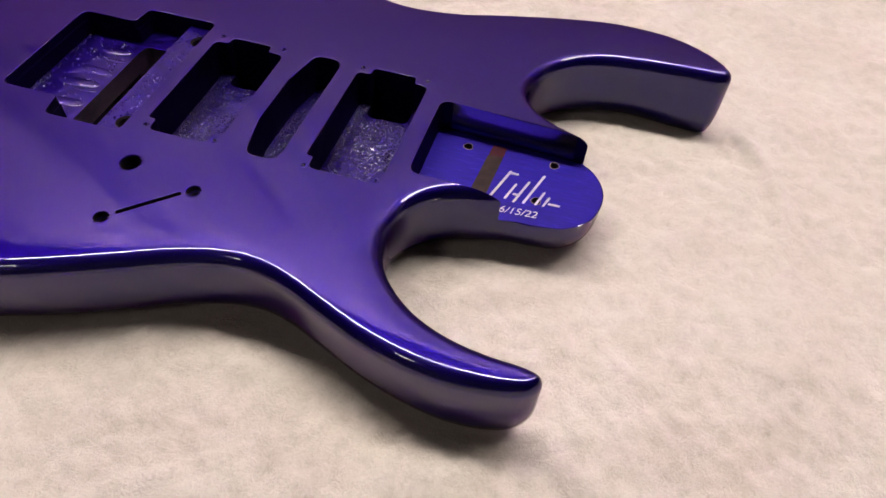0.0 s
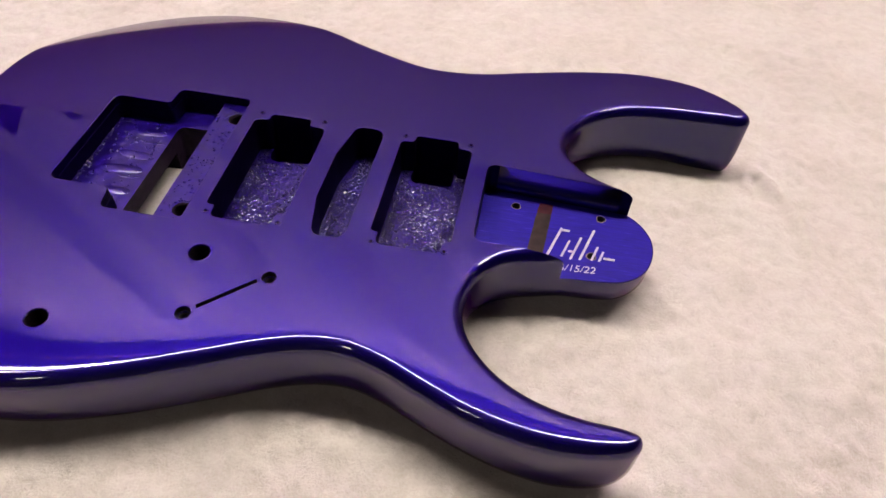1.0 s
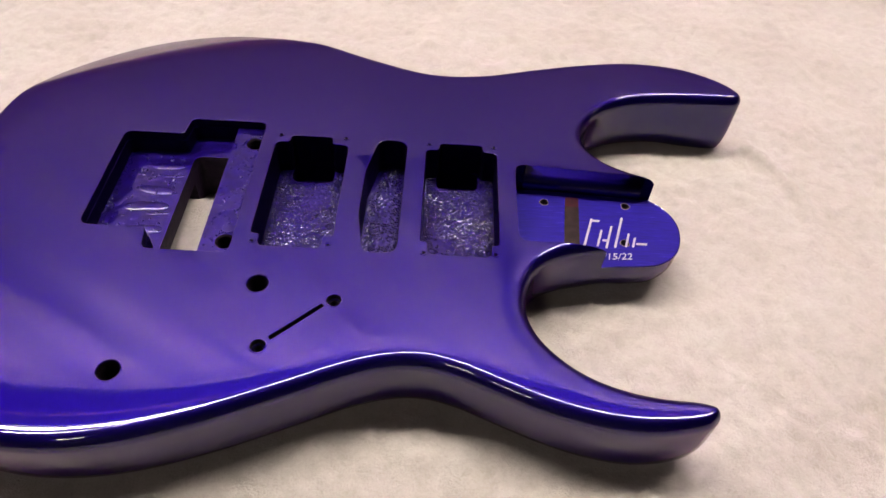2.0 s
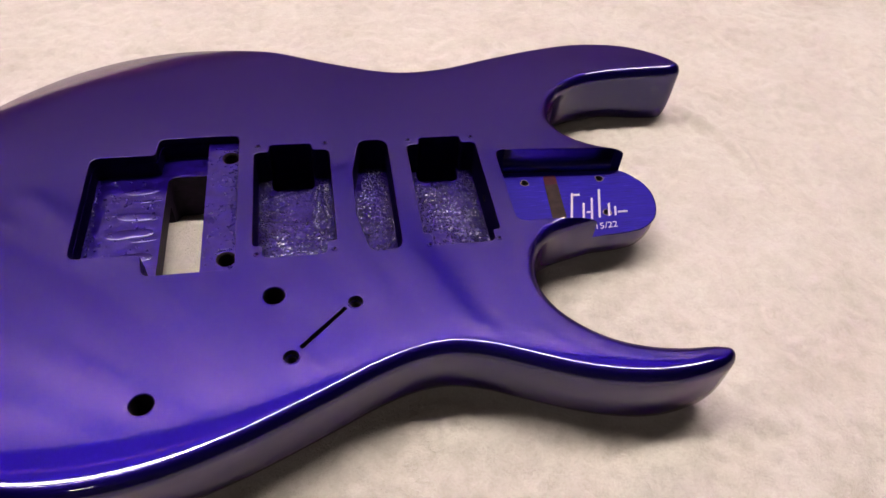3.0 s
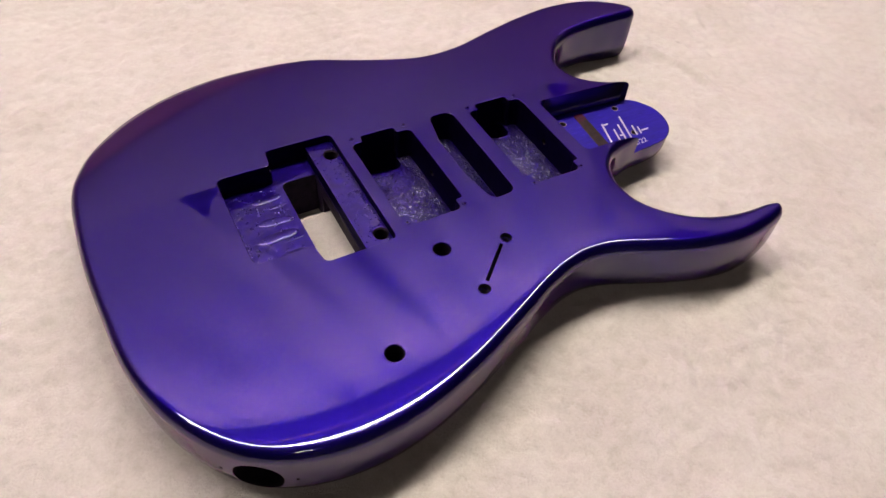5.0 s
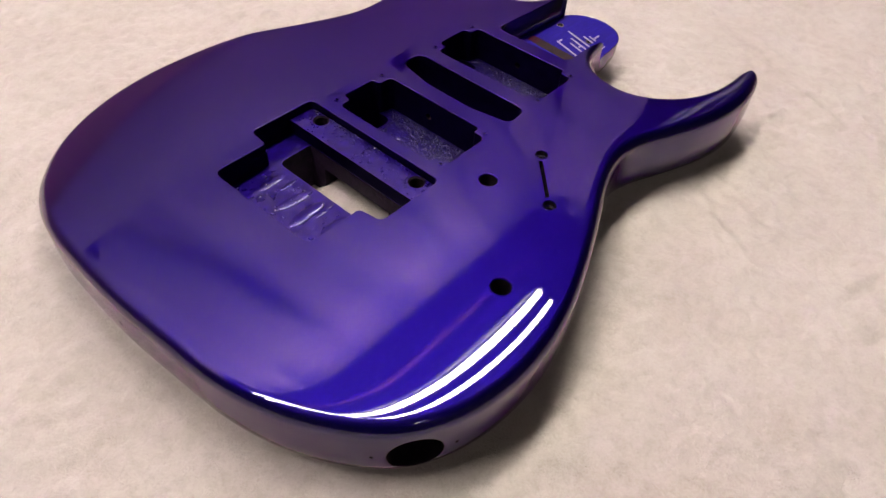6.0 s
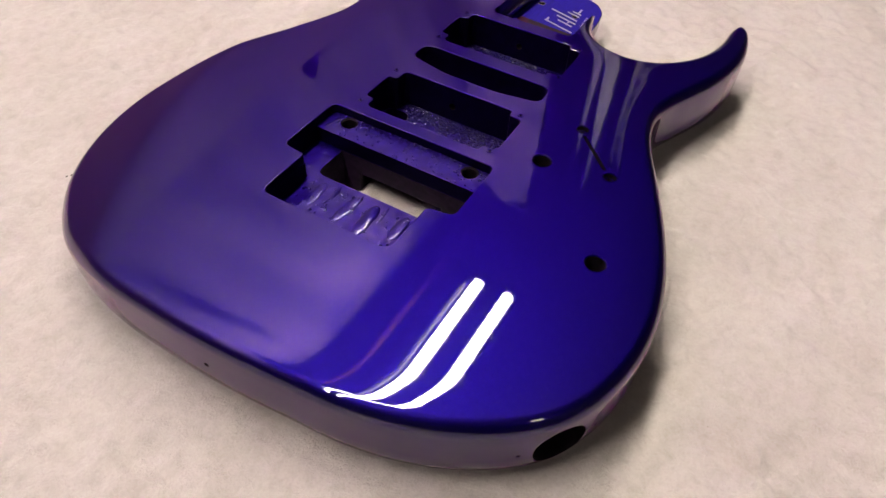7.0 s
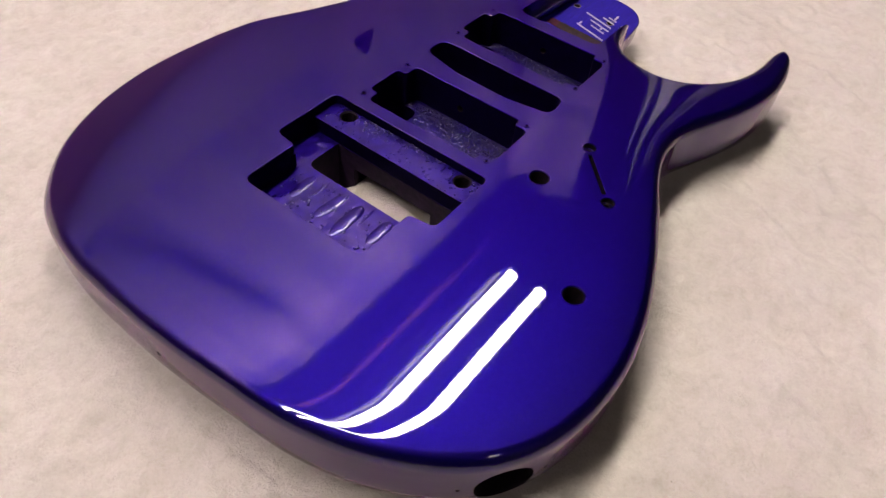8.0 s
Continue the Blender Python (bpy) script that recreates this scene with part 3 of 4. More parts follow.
# runs and drops of paint in the tremolo rout
def dome(bm, x, y, z, rx, ry, rz, turn=0.0):
    m = Matrix.Translation((x, y, z)) @ Matrix.Rotation(turn, 4, "Z") @ Matrix.Diagonal((rx, ry, rz, 1))
    bmesh.ops.create_uvsphere(bm, u_segments=10, v_segments=6, radius=1, matrix=m)


rng = random.Random(5)
for y, x, long, wide in ((-0.024, -0.0460, 0.0090, 0.0030), (-0.0125, -0.0425, 0.0065, 0.0009), (-0.0075, -0.0500, 0.0120, 0.0034),
                         (0.0050, -0.0480, 0.0100, 0.0030), (0.0160, -0.0420, 0.0060, 0.0010), (0.0240, -0.0470, 0.0090, 0.0026)):
    bm = bmesh.new()
    m = Matrix.Translation((x, y, 0.0299)) @ Matrix.Rotation(rng.uniform(-0.08, 0.08), 4, "Z") @ Matrix.Diagonal((long, wide, 0.0003 + 0.14 * wide * rng.uniform(0.6, 1.0), 1))
    bmesh.ops.create_uvsphere(bm, u_segments=28, v_segments=14, radius=1, matrix=m)
    for v in bm.verts:
        u = min(1.0, abs(v.co.x - x) / long)
        v.co.y = y + (v.co.y - y) * (1 + 0.25 * u) + 0.0003 * noise.noise((v.co.x * 60, y * 300, 1.0))
        v.co.z = 0.0299 + (v.co.z - 0.0299) * (1 + 0.5 * noise.noise((v.co.x * 70, v.co.y * 70, 4.0)))
    part("paint_run", bm, DRIP, guitar)
verts, faces = [], []
for k in range(190):
    r = rng.uniform(0.0004, 0.0010)
    x = rng.uniform(-0.0705, -0.037) if k % 3 else -0.0712 + abs(rng.gauss(0, 0.0016))
    bead(verts, faces, x, rng.uniform(-0.033, 0.034), 0.0300, r, r * rng.uniform(0.8, 1.3), r * 0.8, rng.uniform(0, 3))
for k in range(230):
    r = rng.uniform(0.00035, 0.0009)
    x = rng.uniform(-0.011, 0.0038) if k % 2 else 0.0046 - abs(rng.gauss(0, 0.0014))
    y = rng.uniform(-0.046, 0.047)
    if math.hypot(x, abs(y) - 0.037) > 0.0058:
        bead(verts, faces, max(x, -0.011), y, 0.0388, r, r * rng.uniform(0.8, 1.3), r * 0.8, rng.uniform(0, 3))
for y in (0.037, -0.037):
    for k in range(22):
        a, r = rng.uniform(0, 6.28), rng.uniform(0.0004, 0.0009)
        d = rng.uniform(0.0052, 0.0075)
        if -0.0112 < d * math.cos(a) < 0.004:
            bead(verts, faces, d * math.cos(a), y + d * math.sin(a), 0.0388, r, r, r * 0.8, 0)
beads("paint_spatter", verts, faces, DRIP, guitar, "small hardened drops of purple paint")

# hardened pebbles of overspray on the pickup floors
def pebbles(parent, inside, x0, x1, y0, y1, count, seed):
    rng = random.Random(seed)
    verts, faces = [], []
    placed = 0
    for _ in range(count * 6):
        x, y = rng.uniform(x0, x1), rng.uniform(y0, y1)
        rim = min(x - x0, x1 - x, y - y0, y1 - y)
        side = min(x - x0, x1 - x)
        dense = 0.35 + 0.9 * noise.noise((x * 90, y * 90, seed * 3.1)) + 0.6 * max(0.0, 1 - side / 0.012) + 0.2 * (rim < 0.004)
        if rng.random() > dense or not inside(x, y):
            continue
        r = rng.uniform(0.00032, 0.00062) * (1.3 if rng.random() < 0.10 else 1)
        ry, h, turn = r * rng.uniform(0.8, 1.5), r * rng.uniform(0.7, 1.05), rng.uniform(0, 3)
        bead(verts, faces, x, y, PU, r, ry, h, turn)
        placed += 1
        if placed >= count:
            break
    beads("pebbled_overspray", verts, faces, PEBBLE, parent, "hardened pebbles of purple overspray")


routs = [o for o in guitar.children if o.name.startswith("pickup_cavity")]
for rout, x0, x1, p0, p1, seed in ((routs[0], 0.0135, 0.053, 0.0200, 0.0450, 1), (routs[1], 0.0975, 0.136, 0.1030, 0.1280, 2)):
    pebbles(rout, lambda x, y: not (p0 < x < p1 and (y > 0.0245 or y < -0.0305)), x0, x1, -0.034, 0.034, 1900, seed)
coil = next(o for o in guitar.children if o.name.startswith("single_coil_cavity"))
pebbles(coil, lambda x, y: x > 0.0655 + 0.00013 * abs(y * 1000 + 1.5) ** 1.1 and math.hypot(max(0, abs(x - 0.078) - 0.003), max(0, abs(y + 0.001) - 0.036)) < 0.0055 or 0.0660 < x < 0.084 and abs(y) < 0.016, 0.0655, 0.0855, -0.0425, 0.040, 850, 3)

verts, faces = [], []
for x, y in ((0.0595, -0.0735), (0.0300, -0.1000)):
    for k in range(15):
        a, r = k * 0.42 + rng.uniform(-0.1, 0.1), rng.uniform(0.0003, 0.0006)
        bead(verts, faces, x + 0.0027 * math.cos(a), y + 0.0027 * math.sin(a), 0.0411, r, r * 1.2, r, a)
beads("crusted_paint", verts, faces, PEBBLE, guitar, "crust of dried paint in the screw holes")

# marks on the pocket floor
pocket = next(o for o in guitar.children if o.name.startswith("neck_pocket"))


def flat_patch(name, corners, mat, parent, label, z, r=0.001):
    return part(name, prism(rounded(corners, r, 3), [(z - 0.0003, 0), (z, 0)]), mat, parent, label, smooth=False)


flat_patch("bare_strip", [(0.1725, -0.0290), (0.1810, -0.0290), (0.1845, 0.014), (0.1765, 0.014)], STAIN, pocket, "bare brown strip left by masking", FLOOR + 0.0002)
flat_patch("red_stain", [(0.1765, 0.0138), (0.1845, 0.0138), (0.1850, 0.0215), (0.1775, 0.0215)], RED, pocket, "dark red stain at the strip's end", FLOOR + 0.0002)


for x, y in ((0.165, 0.0165), (0.211, 0.0165), (0.207, -0.0115)):
    bm = bmesh.new()
    rim = [[bm.verts.new((x + r * (1 + 0.12 * math.sin(3 * a + x * 900)) * math.cos(a), y + r * math.sin(a), FLOOR + h)) for a in np.linspace(0, 2 * math.pi, 20, endpoint=False)]
           for r, h in ((0.0022, 0.0002), (0.0024, 0.0004), (0.0027, 0.0001))]
    for a, b in zip(rim, rim[1:]):
        for i in range(20):
            bm.faces.new((a[i], b[i], b[(i + 1) % 20], a[(i + 1) % 20]))
    bmesh.ops.recalc_face_normals(bm, faces=bm.faces)
    part("chipped_rim", bm, CHIP, pocket, "pale chipped edge round a screw hole")


def heel_edge():
    """The rounded paint edge round the open end of the pocket floor."""
    way = [Vector((*p, FLOOR - 0.0002)) for p in LOOP if p[0] > 0.1985 and -0.0292 < p[1] < 0.0212]
    bm = bmesh.new()
    rings = []
    for a, b in zip(way, way[1:] + way[-1:]):
        d = (b - a if b != a else way[-1] - way[-2]).normalized()
        n = Vector((d.y, -d.x, 0))
        rings.append([bm.verts.new(a + n * (0.0004 * math.cos(t) - 0.0002) + Vector((0, 0, 0.0004 * math.sin(t)))) for t in np.linspace(0, 2 * math.pi, 8, endpoint=False)])
    for p, q in zip(rings, rings[1:]):
        for i in range(8):
            bm.faces.new((p[i], p[(i + 1) % 8], q[(i + 1) % 8], q[i]))
    bmesh.ops.recalc_face_normals(bm, faces=bm.faces)
    part("heel_edge", bm, PAINT, pocket, "rounded paint edge of the heel")


heel_edge()
date = bpy.data.curves.new("date", "FONT")
date.body, date.size, date.shear = "6/15/22", 0.0062, 0.25
date.extrude = 0.00005
date_ob = new("date_writing", date)
bpy.context.view_layer.update()
date_me = bpy.data.meshes.new_from_object(date_ob.evaluated_get(bpy.context.evaluated_depsgraph_get()))
bpy.data.objects.remove(date_ob)
date_ob = new("date_writing", date_me)
date_me.materials.clear()
date_me.materials.append(SILVER)
date_ob.parent = pocket
date_ob.matrix_basis = pose(0.1905, -0.0245, FLOOR + 0.0004, 0, 0, 4)
tagged(date_ob, "handwritten silver date")
for x, y, w, h in ((0.1872, -0.0065, 0.0013, 0.0235), (0.1925, 0.0038, 0.0050, 0.0014), (0.1935, -0.0090, 0.0012, 0.0120), (0.1967, -0.0105, 0.0036, 0.0013), (0.1988, -0.0078, 0.0012, 0.0165),
                    (0.2045, -0.0040, 0.0013, 0.0225), (0.2086, -0.0095, 0.0012, 0.0100), (0.2120, -0.0108, 0.0012, 0.0070), (0.2160, -0.0118, 0.0060, 0.0013)):
    s = 0.30 * h
    flat_patch("marker_bar", [(x - w / 2 - s / 2, y - h / 2), (x + w / 2 - s / 2, y - h / 2), (x + w / 2 + s / 2, y + h / 2), (x - w / 2 + s / 2, y + h / 2)], SILVER, pocket, "silver marker bar", FLOOR + 0.0004, 0.0006)

# ---- the fleece ----


def smooth_noise(shape, cell, seed):
    """Noise with features of about cell samples, mean 0, deviation 1."""
    g = np.random.default_rng(seed).normal(size=shape)
    fx, fy = np.fft.fftfreq(shape[0])[:, None], np.fft.rfftfreq(shape[1])[None]
    f = np.hypot(fx, fy) * cell
    h = np.fft.irfft2(np.fft.rfft2(g) * np.exp(-(f ** 2) * 6), s=shape)
    return h / h.std()


def stretched(lo, hi, step, far):
    """Even steps from lo to hi, then ever wider ones out to far on either side."""
    core = list(np.arange(lo, hi, step))
    out, s = [], step
    while lo - sum(out) - s > far[0]:
        s *= 1.12
        out.append(s)
    left = list(lo - np.cumsum(out))[::-1]
    out, s = [], step
    while core[-1] + sum(out) + s < far[1]:
        s *= 1.12
        out.append(s)
    return np.array(left + core + list(core[-1] + np.cumsum(out)))


def fleece():
    xs = stretched(-0.34, 0.52, 0.002, (-0.95, 1.05))
    ys = stretched(-0.30, 0.42, 0.002, (-0.52, 0.72))
    X, Y = np.meshgrid(xs, ys, indexing="ij")
    Z = 0.0006 * smooth_noise(X.shape, 2.2, 1) + 0.00055 * smooth_noise(X.shape, 5, 2) + 0.0007 * smooth_noise(X.shape, 22, 3) + 0.0008 * smooth_noise(X.shape, 60, 4)
    fold = np.hypot(X - 0.237, Y - 0.040) - 0.0996
    Z += (0.0034 * np.exp(-(fold / 0.0045) ** 2) - 0.0016 * np.exp(-((fold + 0.008) / 0.004) ** 2)) * smoothstep(X, 0.300, 0.310) * smoothstep(Y, -0.02, 0.075) * (1 - smoothstep(Y, 0.095, 0.125))
    inner = np.full(X.shape, 9.0)
    pts = LOOP[::4]
    near = (X > -0.2) & (X < 0.34) & (Y > -0.2) & (Y < 0.2)
    flat = np.stack([X[near], Y[near]], 1)
    best = np.full(len(flat), 9.0)
    hit = np.zeros(len(flat), bool)
    for (x0, y0), (x1, y1) in zip(pts, np.roll(pts, -1, 0)):
        best = np.minimum(best, np.hypot(flat[:, 0] - x0, flat[:, 1] - y0))
        cross = (y0 > flat[:, 1]) != (y1 > flat[:, 1])
        hit ^= cross & (flat[:, 0] < (x1 - x0) * (flat[:, 1] - y0) / (y1 - y0 + 1e-12) + x0)
    inner[near] = np.where(hit, -best, best)
    press = 1 - smoothstep(inner, -0.004, 0.012)
    Z = Z * (1 - press) - 0.0012 * press
    Z += 0.0085 * smoothstep(X, -0.060, -0.040) * (1 - smoothstep(X, 0.008, 0.028)) * smoothstep(Y, -0.047, -0.032) * (1 - smoothstep(Y, 0.020, 0.033))
    nx, ny = X.shape
    me = bpy.data.meshes.new("blanket")
    i = np.arange(nx * ny).reshape(nx, ny)
    quads = np.stack([i[:-1, :-1], i[1:, :-1], i[1:, 1:], i[:-1, 1:]], -1).reshape(-1, 4)
    me.vertices.add(nx * ny)
    me.vertices.foreach_set("co", np.stack([X, Y, Z], -1).astype(np.float32).ravel())
    me.loops.add(quads.size)
    me.loops.foreach_set("vertex_index", quads.astype(np.int32).ravel())
    me.polygons.add(len(quads))
    me.polygons.foreach_set("loop_start", np.arange(0, quads.size, 4, dtype=np.int32))
    me.update(calc_edges=True)
    me.shade_smooth()
    me.materials.append(FLEECE)
    return tagged(new("blanket", me), "soft cream fleece blanket spread under the guitar body", "blanket")


fleece()

# ---- the room, which shows in the lacquer ----
CEIL, GROUND = 2.10, -0.80


def table():
    t = tagged(new("work_table"), "plain wooden work table under the blanket", "table")
    bm = bmesh.new()
    box(bm, (-0.96, -0.53, -0.04), (1.06, 0.73, -0.0075), 0.003)
    part("tabletop", bm, WOOD, t)
    for x in (-0.88, 0.98):
        for y in (-0.46, 0.66):
            bm = bmesh.new()
            box(bm, (x - 0.03, y - 0.03, GROUND), (x + 0.03, y + 0.03, -0.04), 0.003)
            part("leg", bm, WOOD, t)


def structure(name, lo, hi, mat):
    bm = bmesh.new()
    box(bm, lo, hi)
    return tagged(part(name, bm, mat, smooth=False), name.split("_")[0].replace("wall", "plain wall of the work room"), name.split("_")[0], kind="structure")


table()
WX0, WX1, WY0, WY1 = -2.4, 3.0, -2.4, 2.2
SHEET_Y, SHEET_TOP, SHEET_END, PANEL_Y = 0.722, 1.62, 2.3, 0.738
structure("floor", (WX0, WY0, GROUND - 0.1), (WX1, WY1, GROUND), CONCRETE)
structure("ceiling", (WX0, WY0, CEIL), (WX1, WY1, CEIL + 0.1), DARKWOOD)
structure("wall_north", (WX0, WY1, GROUND), (WX1, WY1 + 0.1, CEIL), WALL)
structure("wall_south", (WX0, WY0 - 0.1, GROUND), (WX1, WY0, CEIL), WALL)
structure("wall_west", (WX0 - 0.1, WY0, GROUND), (WX0, WY1, CEIL), WALL)
structure("wall_east", (WX1, WY0, GROUND), (WX1 + 0.1, WY1, CEIL), WALL)


SHEET_FOOT = 0.650
NOTCHES = ((0.815, 0.055, 0.073), (0.945, 0.030, 0.028), (-0.012, 0.052, 0.078), (-0.76, 0.045, 0.038), (-0.93, 0.070, 0.105), (1.47, 0.055, 0.065))


def panel_top(x):
    """The sagging top edge of the board that stands before the sheet's hem."""
    return 0.677 - 0.034 * x


def sheet_foot(x):
    """The sheet's lower hem, tucked behind the board but for a few gaping triangles."""
    return panel_top(x) + max([-0.022] + [h * (1 - abs(x - c) / w) for c, w, h in NOTCHES])


def drape():
    """A pale sheet hung behind the table, with slanting folds."""
    xs, rows = np.arange(-2.2, SHEET_END, 0.0125), []
    bm = bmesh.new()
    for k in np.linspace(0, 1, 44):
        row = []
        for x in xs:
            z = sheet_foot(x) * (1 - k) + SHEET_TOP * k
            u = x - 0.6 * z + 0.10 * noise.noise((x * 0.9, z * 0.9, 2.2))
            deep = 0.65 + 0.9 * noise.noise((u * 2.1, z * 0.5, 7.7))
            f = deep * (0.044 * abs(math.sin(u * 8.0)) + 0.022 * abs(math.sin(u * 21.0 + 1.0)) + 0.006 * math.sin(u * 57)) + 0.02 * noise.noise((x * 1.5, z * 1.5, 0.3))
            row.append(bm.verts.new((x, SHEET_Y + 0.12 * max(0.0, 1.20 - z) ** 2 + f * min(1, (SHEET_TOP - z) * 2.5) * min(1, max(0.1, 3 * (z - SHEET_FOOT))), z)))
        rows.append(row)
    for a, b in zip(rows, rows[1:]):
        for i in range(len(xs) - 1):
            bm.faces.new((a[i], a[i + 1], b[i + 1], b[i]))
    bmesh.ops.solidify(bm, geom=bm.faces[:], thickness=0.002)
    return tagged(part("hanging_sheet", bm, SHEET), "pale lavender folded sheet hung from a rail behind the table", "sheet")


drape()


def shop_light():
    """A two-tube strip under the ceiling, over the table's far side."""
    t = tagged(new("shop_light"), "lit two-tube fluorescent strip light under the dark ceiling", "lamp")
    x0, x1 = -1.22, 1.19
    for y in (0.325, 0.437):
        bm = bmesh.new()
        rod(bm, (x0, y, 1.6), (x1, y, 1.6), 0.019, 24)
        tube = part("tube", bm, GLOW, t, "glowing white tube")
        for x, s in ((x0, -1), (x1, 1)):
            bm = bmesh.new()
            rod(bm, (x, y, 1.6), (x + s * 0.012, y, 1.6), 0.017, 20)
            part("end_cap", bm, COPPER, tube)
    for y in (0.325, 0.437):
        bm = bmesh.new()
        box(bm, (x0 - 0.02, y - 0.012, 1.622), (x1 + 0.02, y + 0.012, 1.66), 0.002)
        batten = part("batten", bm, DARKWOOD, t)
        for x in (x0 + 0.15, (x0 + x1) / 2, x1 - 0.15):
            bm = bmesh.new()
            rod(bm, (x, y, 1.659), (x, y, CEIL), 0.003, 10)
            part("hanger", bm, DARKWOOD, batten)
    bm = bmesh.new()
    box(bm, (x0, 0.472, 1.600), (x1 - 0.02, 0.488, 1.604), 0.001)
    part("reflector_edge", bm, ENAMEL, t, "white enamelled edge strip")
    for x in (x0 + 0.15, (x0 + x1) / 2, x1 - 0.15):
        bm = bmesh.new()
        box(bm, (x - 0.006, 0.447, 1.6045), (x + 0.006, 0.486, 1.63), 0.001)
        part("bracket", bm, DARKWOOD, t)
    return t


light = shop_light()
tagged(light, group="strip lights")


def work_lamp(x, y, z, long):
    """A short tube on a plain batten, far behind the table."""
    t = tagged(new("work_lamp"), "small lit tube lamp on a dark batten near the ceiling", "lamp")
    bm = bmesh.new()
    rod(bm, (x - long / 2, y, z), (x + long / 2, y, z), 0.019, 16)
    part("tube", bm, GLOW, t, "glowing white tube")
    bm = bmesh.new()
    box(bm, (x - long / 2 - 0.02, y - 0.012, z + 0.022), (x + long / 2 + 0.02, y + 0.012, CEIL), 0.002)
    part("batten", bm, DARKWOOD, t)


work_lamp(-0.66, -1.55, 1.72, 0.26)


def sheet_rail():
    r = tagged(new("sheet_rail"), "dark rail that carries the hanging sheet", "rail")
    bm = bmesh.new()
    rod(bm, (-2.25, SHEET_Y + 0.004, SHEET_TOP + 0.006), (SHEET_END + 0.05, SHEET_Y + 0.004, SHEET_TOP + 0.006), 0.012, 16)
    part("pole", bm, DARKWOOD, r)
    for x in (-2.1, 0.0, 2.1):
        bm = bmesh.new()
        rod(bm, (x, SHEET_Y + 0.004, SHEET_TOP + 0.006), (x, SHEET_Y + 0.004, CEIL), 0.005, 10)
        part("hanger", bm, DARKWOOD, r)


sheet_rail()


def pipe():
    bm = bmesh.new()
    rod(bm, (-2.0, 0.645, 1.74), (2.6, 0.645, 1.74), 0.016, 16)
    p = tagged(new("pipe"), "reddish pipe running under the ceiling", "pipe")
    part("tube", bm, COPPER, p)
    for x in (-1.5, 0.4, 2.2):
        bm = bmesh.new()
        rod(bm, (x, 0.645, 1.74), (x, 0.645, CEIL), 0.004, 10)
        part("hanger", bm, DARKWOOD, p)


pipe()


def back_panel():
    bm = bmesh.new()
    box(bm, (-2.2, PANEL_Y, -0.2), (SHEET_END, PANEL_Y + 0.010, 0.6))
    for v in bm.verts:
        if v.co.z > 0.5:
            v.co.z = panel_top(v.co.x)
    bmesh.ops.bevel(bm, geom=bm.edges[:], offset=0.002, segments=2, affect="EDGES", profile=0.5)
    p = tagged(new("back_panel"), "mauve board panel standing behind the work table", "panel")
    part("board", bm, PANEL, p)
    for x in (-2.0, -0.7, 0.7, 2.0):
        bm = bmesh.new()
        box(bm, (x - 0.02, PANEL_Y + 0.014, GROUND), (x + 0.02, PANEL_Y + 0.054, 0.58), 0.002)
        part("stud", bm, DARKWOOD, p)


def side_sheet():
    """A second sheet, hung across the end of the first from a rail of its own."""
    x0, z0, z1 = 1.5, 0.72, 1.50
    ys = np.arange(0.43, 0.715, 0.0075)
    rows = []
    bm = bmesh.new()
    for k in np.linspace(0, 1, 40):
        z = z0 + (z1 - z0) * k
        row = []
        for y in ys:
            u = y - 0.12 * z
            f = 0.020 * abs(math.sin(u * 19.0)) + 0.009 * math.sin(u * 47.0 + 0.6) + 0.02 * noise.noise((y * 4, z * 1.2, 5.1))
            row.append(bm.verts.new((x0 + f, y + 0.008 * noise.noise((1.7, z * 4, 0.4)), z)))
        rows.append(row)
    for a, b in zip(rows, rows[1:]):
        for i in range(len(ys) - 1):
            bm.faces.new((a[i], a[i + 1], b[i + 1], b[i]))
    bmesh.ops.solidify(bm, geom=bm.faces[:], thickness=0.002)
    tagged(part("hanging_sheet", bm, SHEET), "pale lavender folded sheet hung across the end of the first", "sheet")
    r = tagged(new("sheet_rail"), "short dark rail that carries the end sheet", "rail")
    bm = bmesh.new()
    rod(bm, (x0 + 0.012, 0.37, z1 + 0.006), (x0 + 0.012, 0.71, z1 + 0.006), 0.012, 16)
    part("pole", bm, DARKWOOD, r)
    for y in (0.42, 0.67):
        bm = bmesh.new()
        rod(bm, (x0 + 0.012, y, z1 + 0.006), (x0 + 0.012, y, CEIL), 0.005, 10)
        part("hanger", bm, DARKWOOD, r)


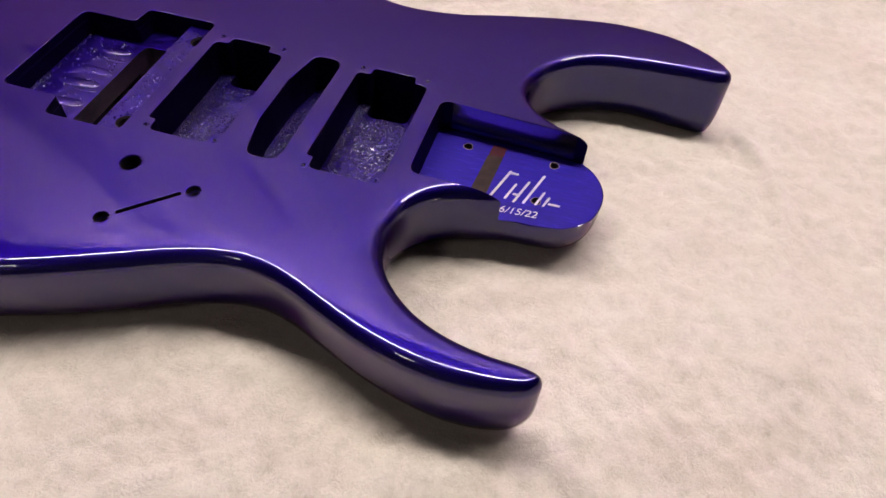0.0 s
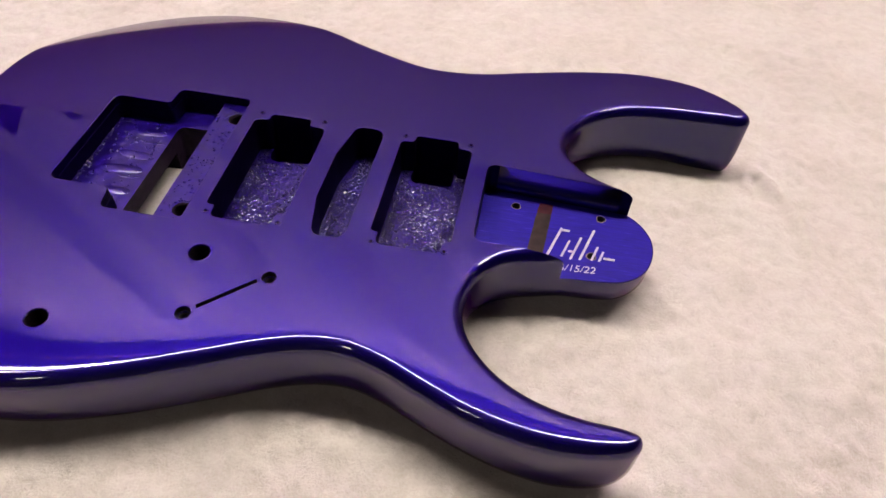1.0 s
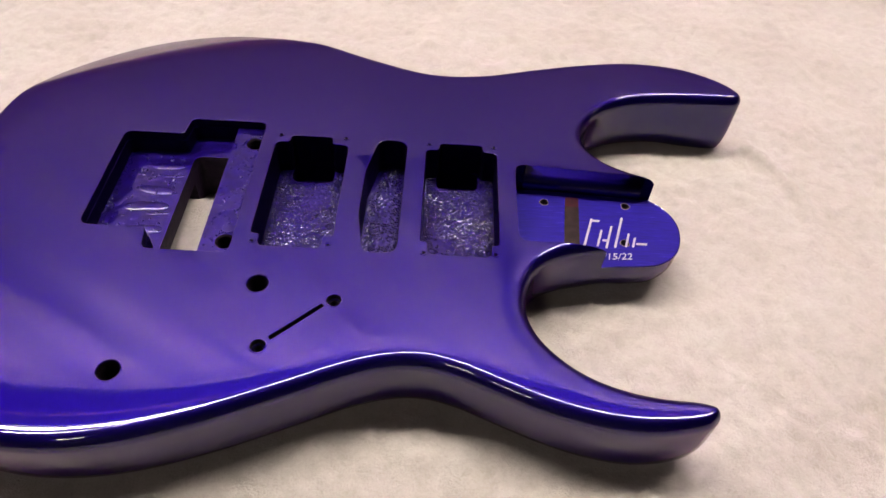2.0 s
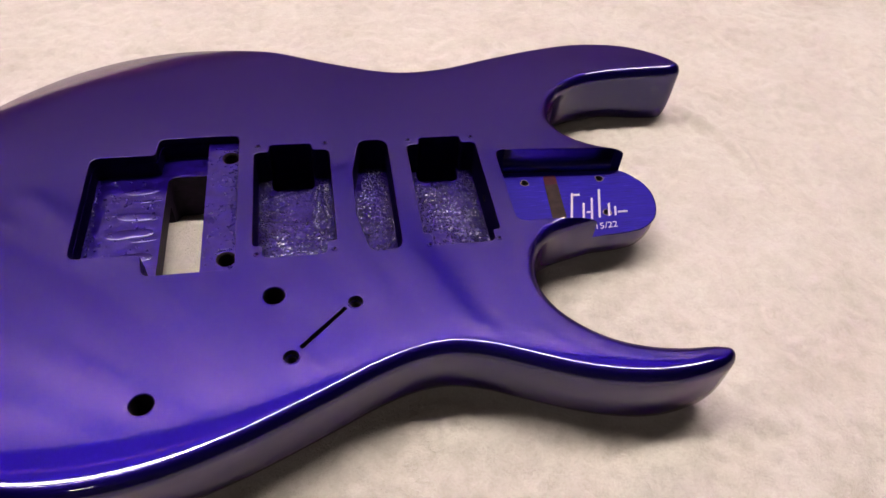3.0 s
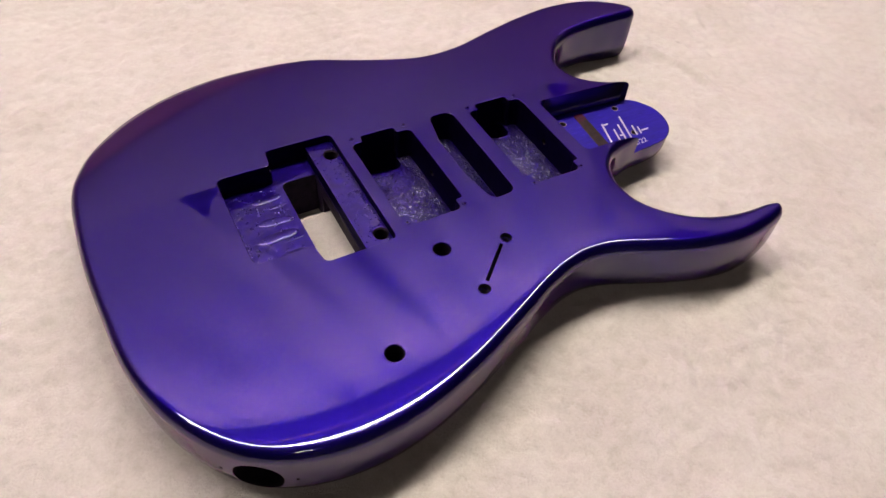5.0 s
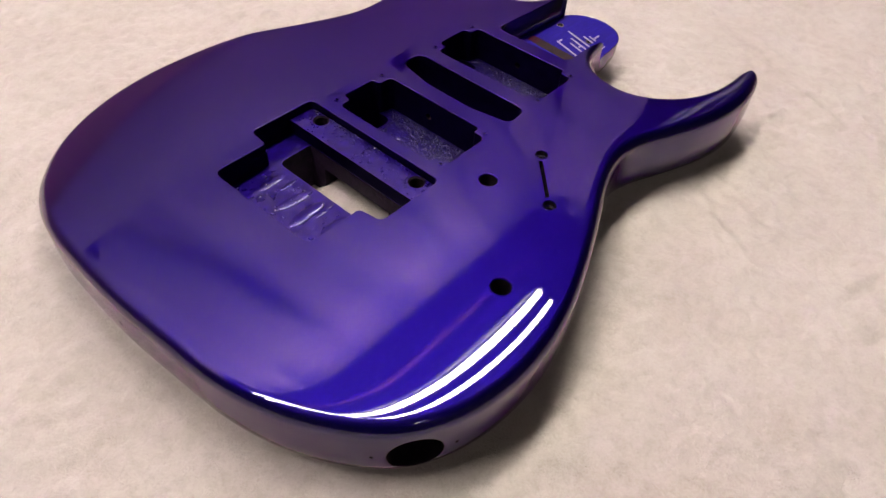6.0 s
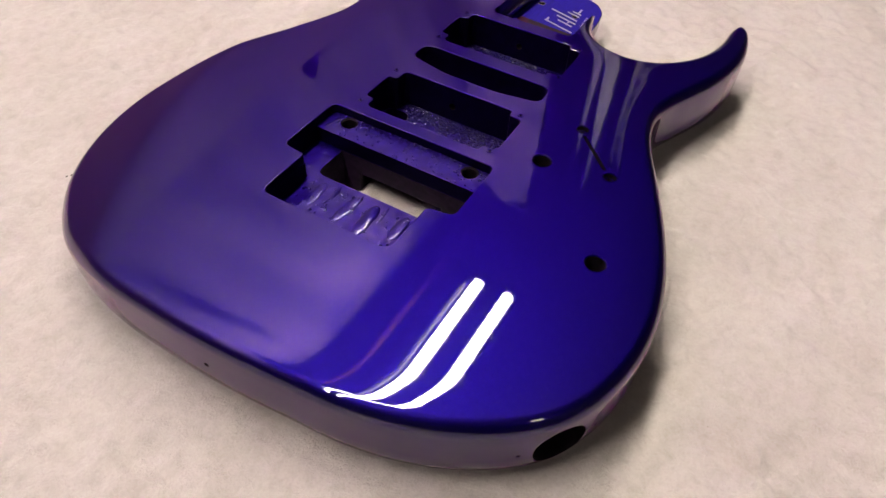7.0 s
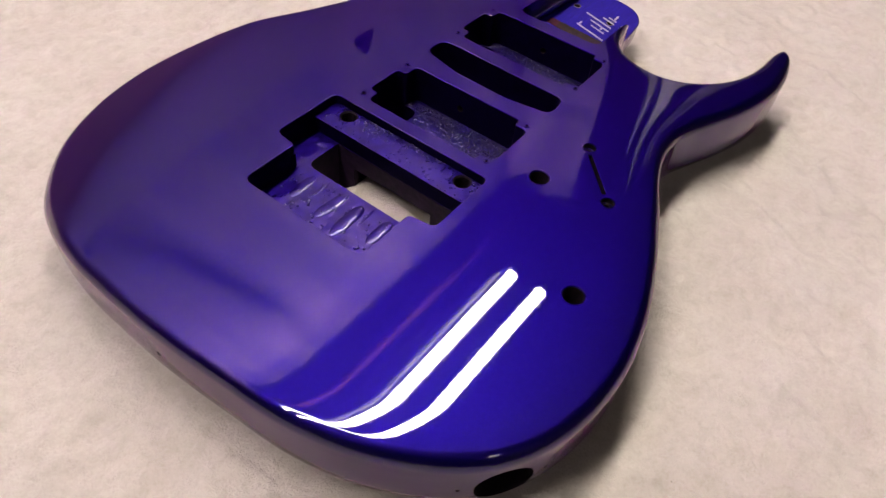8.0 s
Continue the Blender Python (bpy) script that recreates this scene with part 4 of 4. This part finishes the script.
def add_strip(x, y, wide, top, seed):
    """An unseen pale strip added for the gloss, wavy-edged and narrowing towards its top."""
    bm = bmesh.new()
    rings = []
    for z in np.linspace(GROUND, top, 90):
        c = y + 0.010 * noise.noise((seed, z * 3.1, 0.2)) + 0.004 * noise.noise((seed, z * 11, 3.3))
        w = wide * (0.75 + 0.5 * noise.noise((seed + 7, z * 4.3, 1.1))) * min(1.0, 0.15 + 1.6 * (top - z))
        ring = rounded([(x, c - w / 2), (x + 0.05, c - w / 2), (x + 0.05, c + w / 2), (x, c + w / 2)], min(0.006, 0.3 * w), 3)
        rings.append([bm.verts.new((*p, z)) for p in ring])
    bm.faces.new(rings[0][::-1])
    for a, b in zip(rings, rings[1:]):
        for i in range(len(a)):
            j = (i + 1) % len(a)
            bm.faces.new((a[i], a[j], b[j], b[i]))
    bm.faces.new(rings[-1])
    tagged(part("mirrored_strip", bm, STRIP), "pale streaked upright on the floor, added for the lacquer's reflection", "post", "rough timbers")


def slotted_upright():
    t = tagged(new("shelf_upright"), "slotted pale steel shelf upright standing on the floor", "shelf upright")
    for y in (0.236, 0.272):
        bm = bmesh.new()
        box(bm, (2.0, y, GROUND), (2.012, y + 0.014, 1.56))
        part("rail", bm, TRIM, t)
    for k in range(27):
        z = GROUND + 0.06 + k * 0.085
        bm = bmesh.new()
        box(bm, (2.001, 0.250, z), (2.011, 0.272, z + 0.035))
        part("rung", bm, TRIM, t)


back_panel()
side_sheet()
add_strip(1.62, 0.272, 0.058, 1.42, 1.0)
add_strip(1.68, 0.340, 0.055, 1.32, 5.0)
slotted_upright()


def lint(x, y, r, k):
    bm = bmesh.new()
    dome(bm, x, y, 0.0012, r, r * 0.6, r * 0.5, k)
    dome(bm, x + r * 0.8, y + r * 0.3, 0.0012, r * 0.7, r * 0.4, r * 0.4, k + 1)
    tagged(part("lint_speck", bm, HOLE), "tiny dark speck of lint on the fleece", "lint", "lint specks")


for k, (x, y, r) in enumerate(((-0.051, -0.186, 0.0009), (-0.086, 0.168, 0.0008), (-0.088, 0.1695, 0.0006), (0.269, -0.158, 0.0009))):
    lint(x, y, r, k * 1.3)
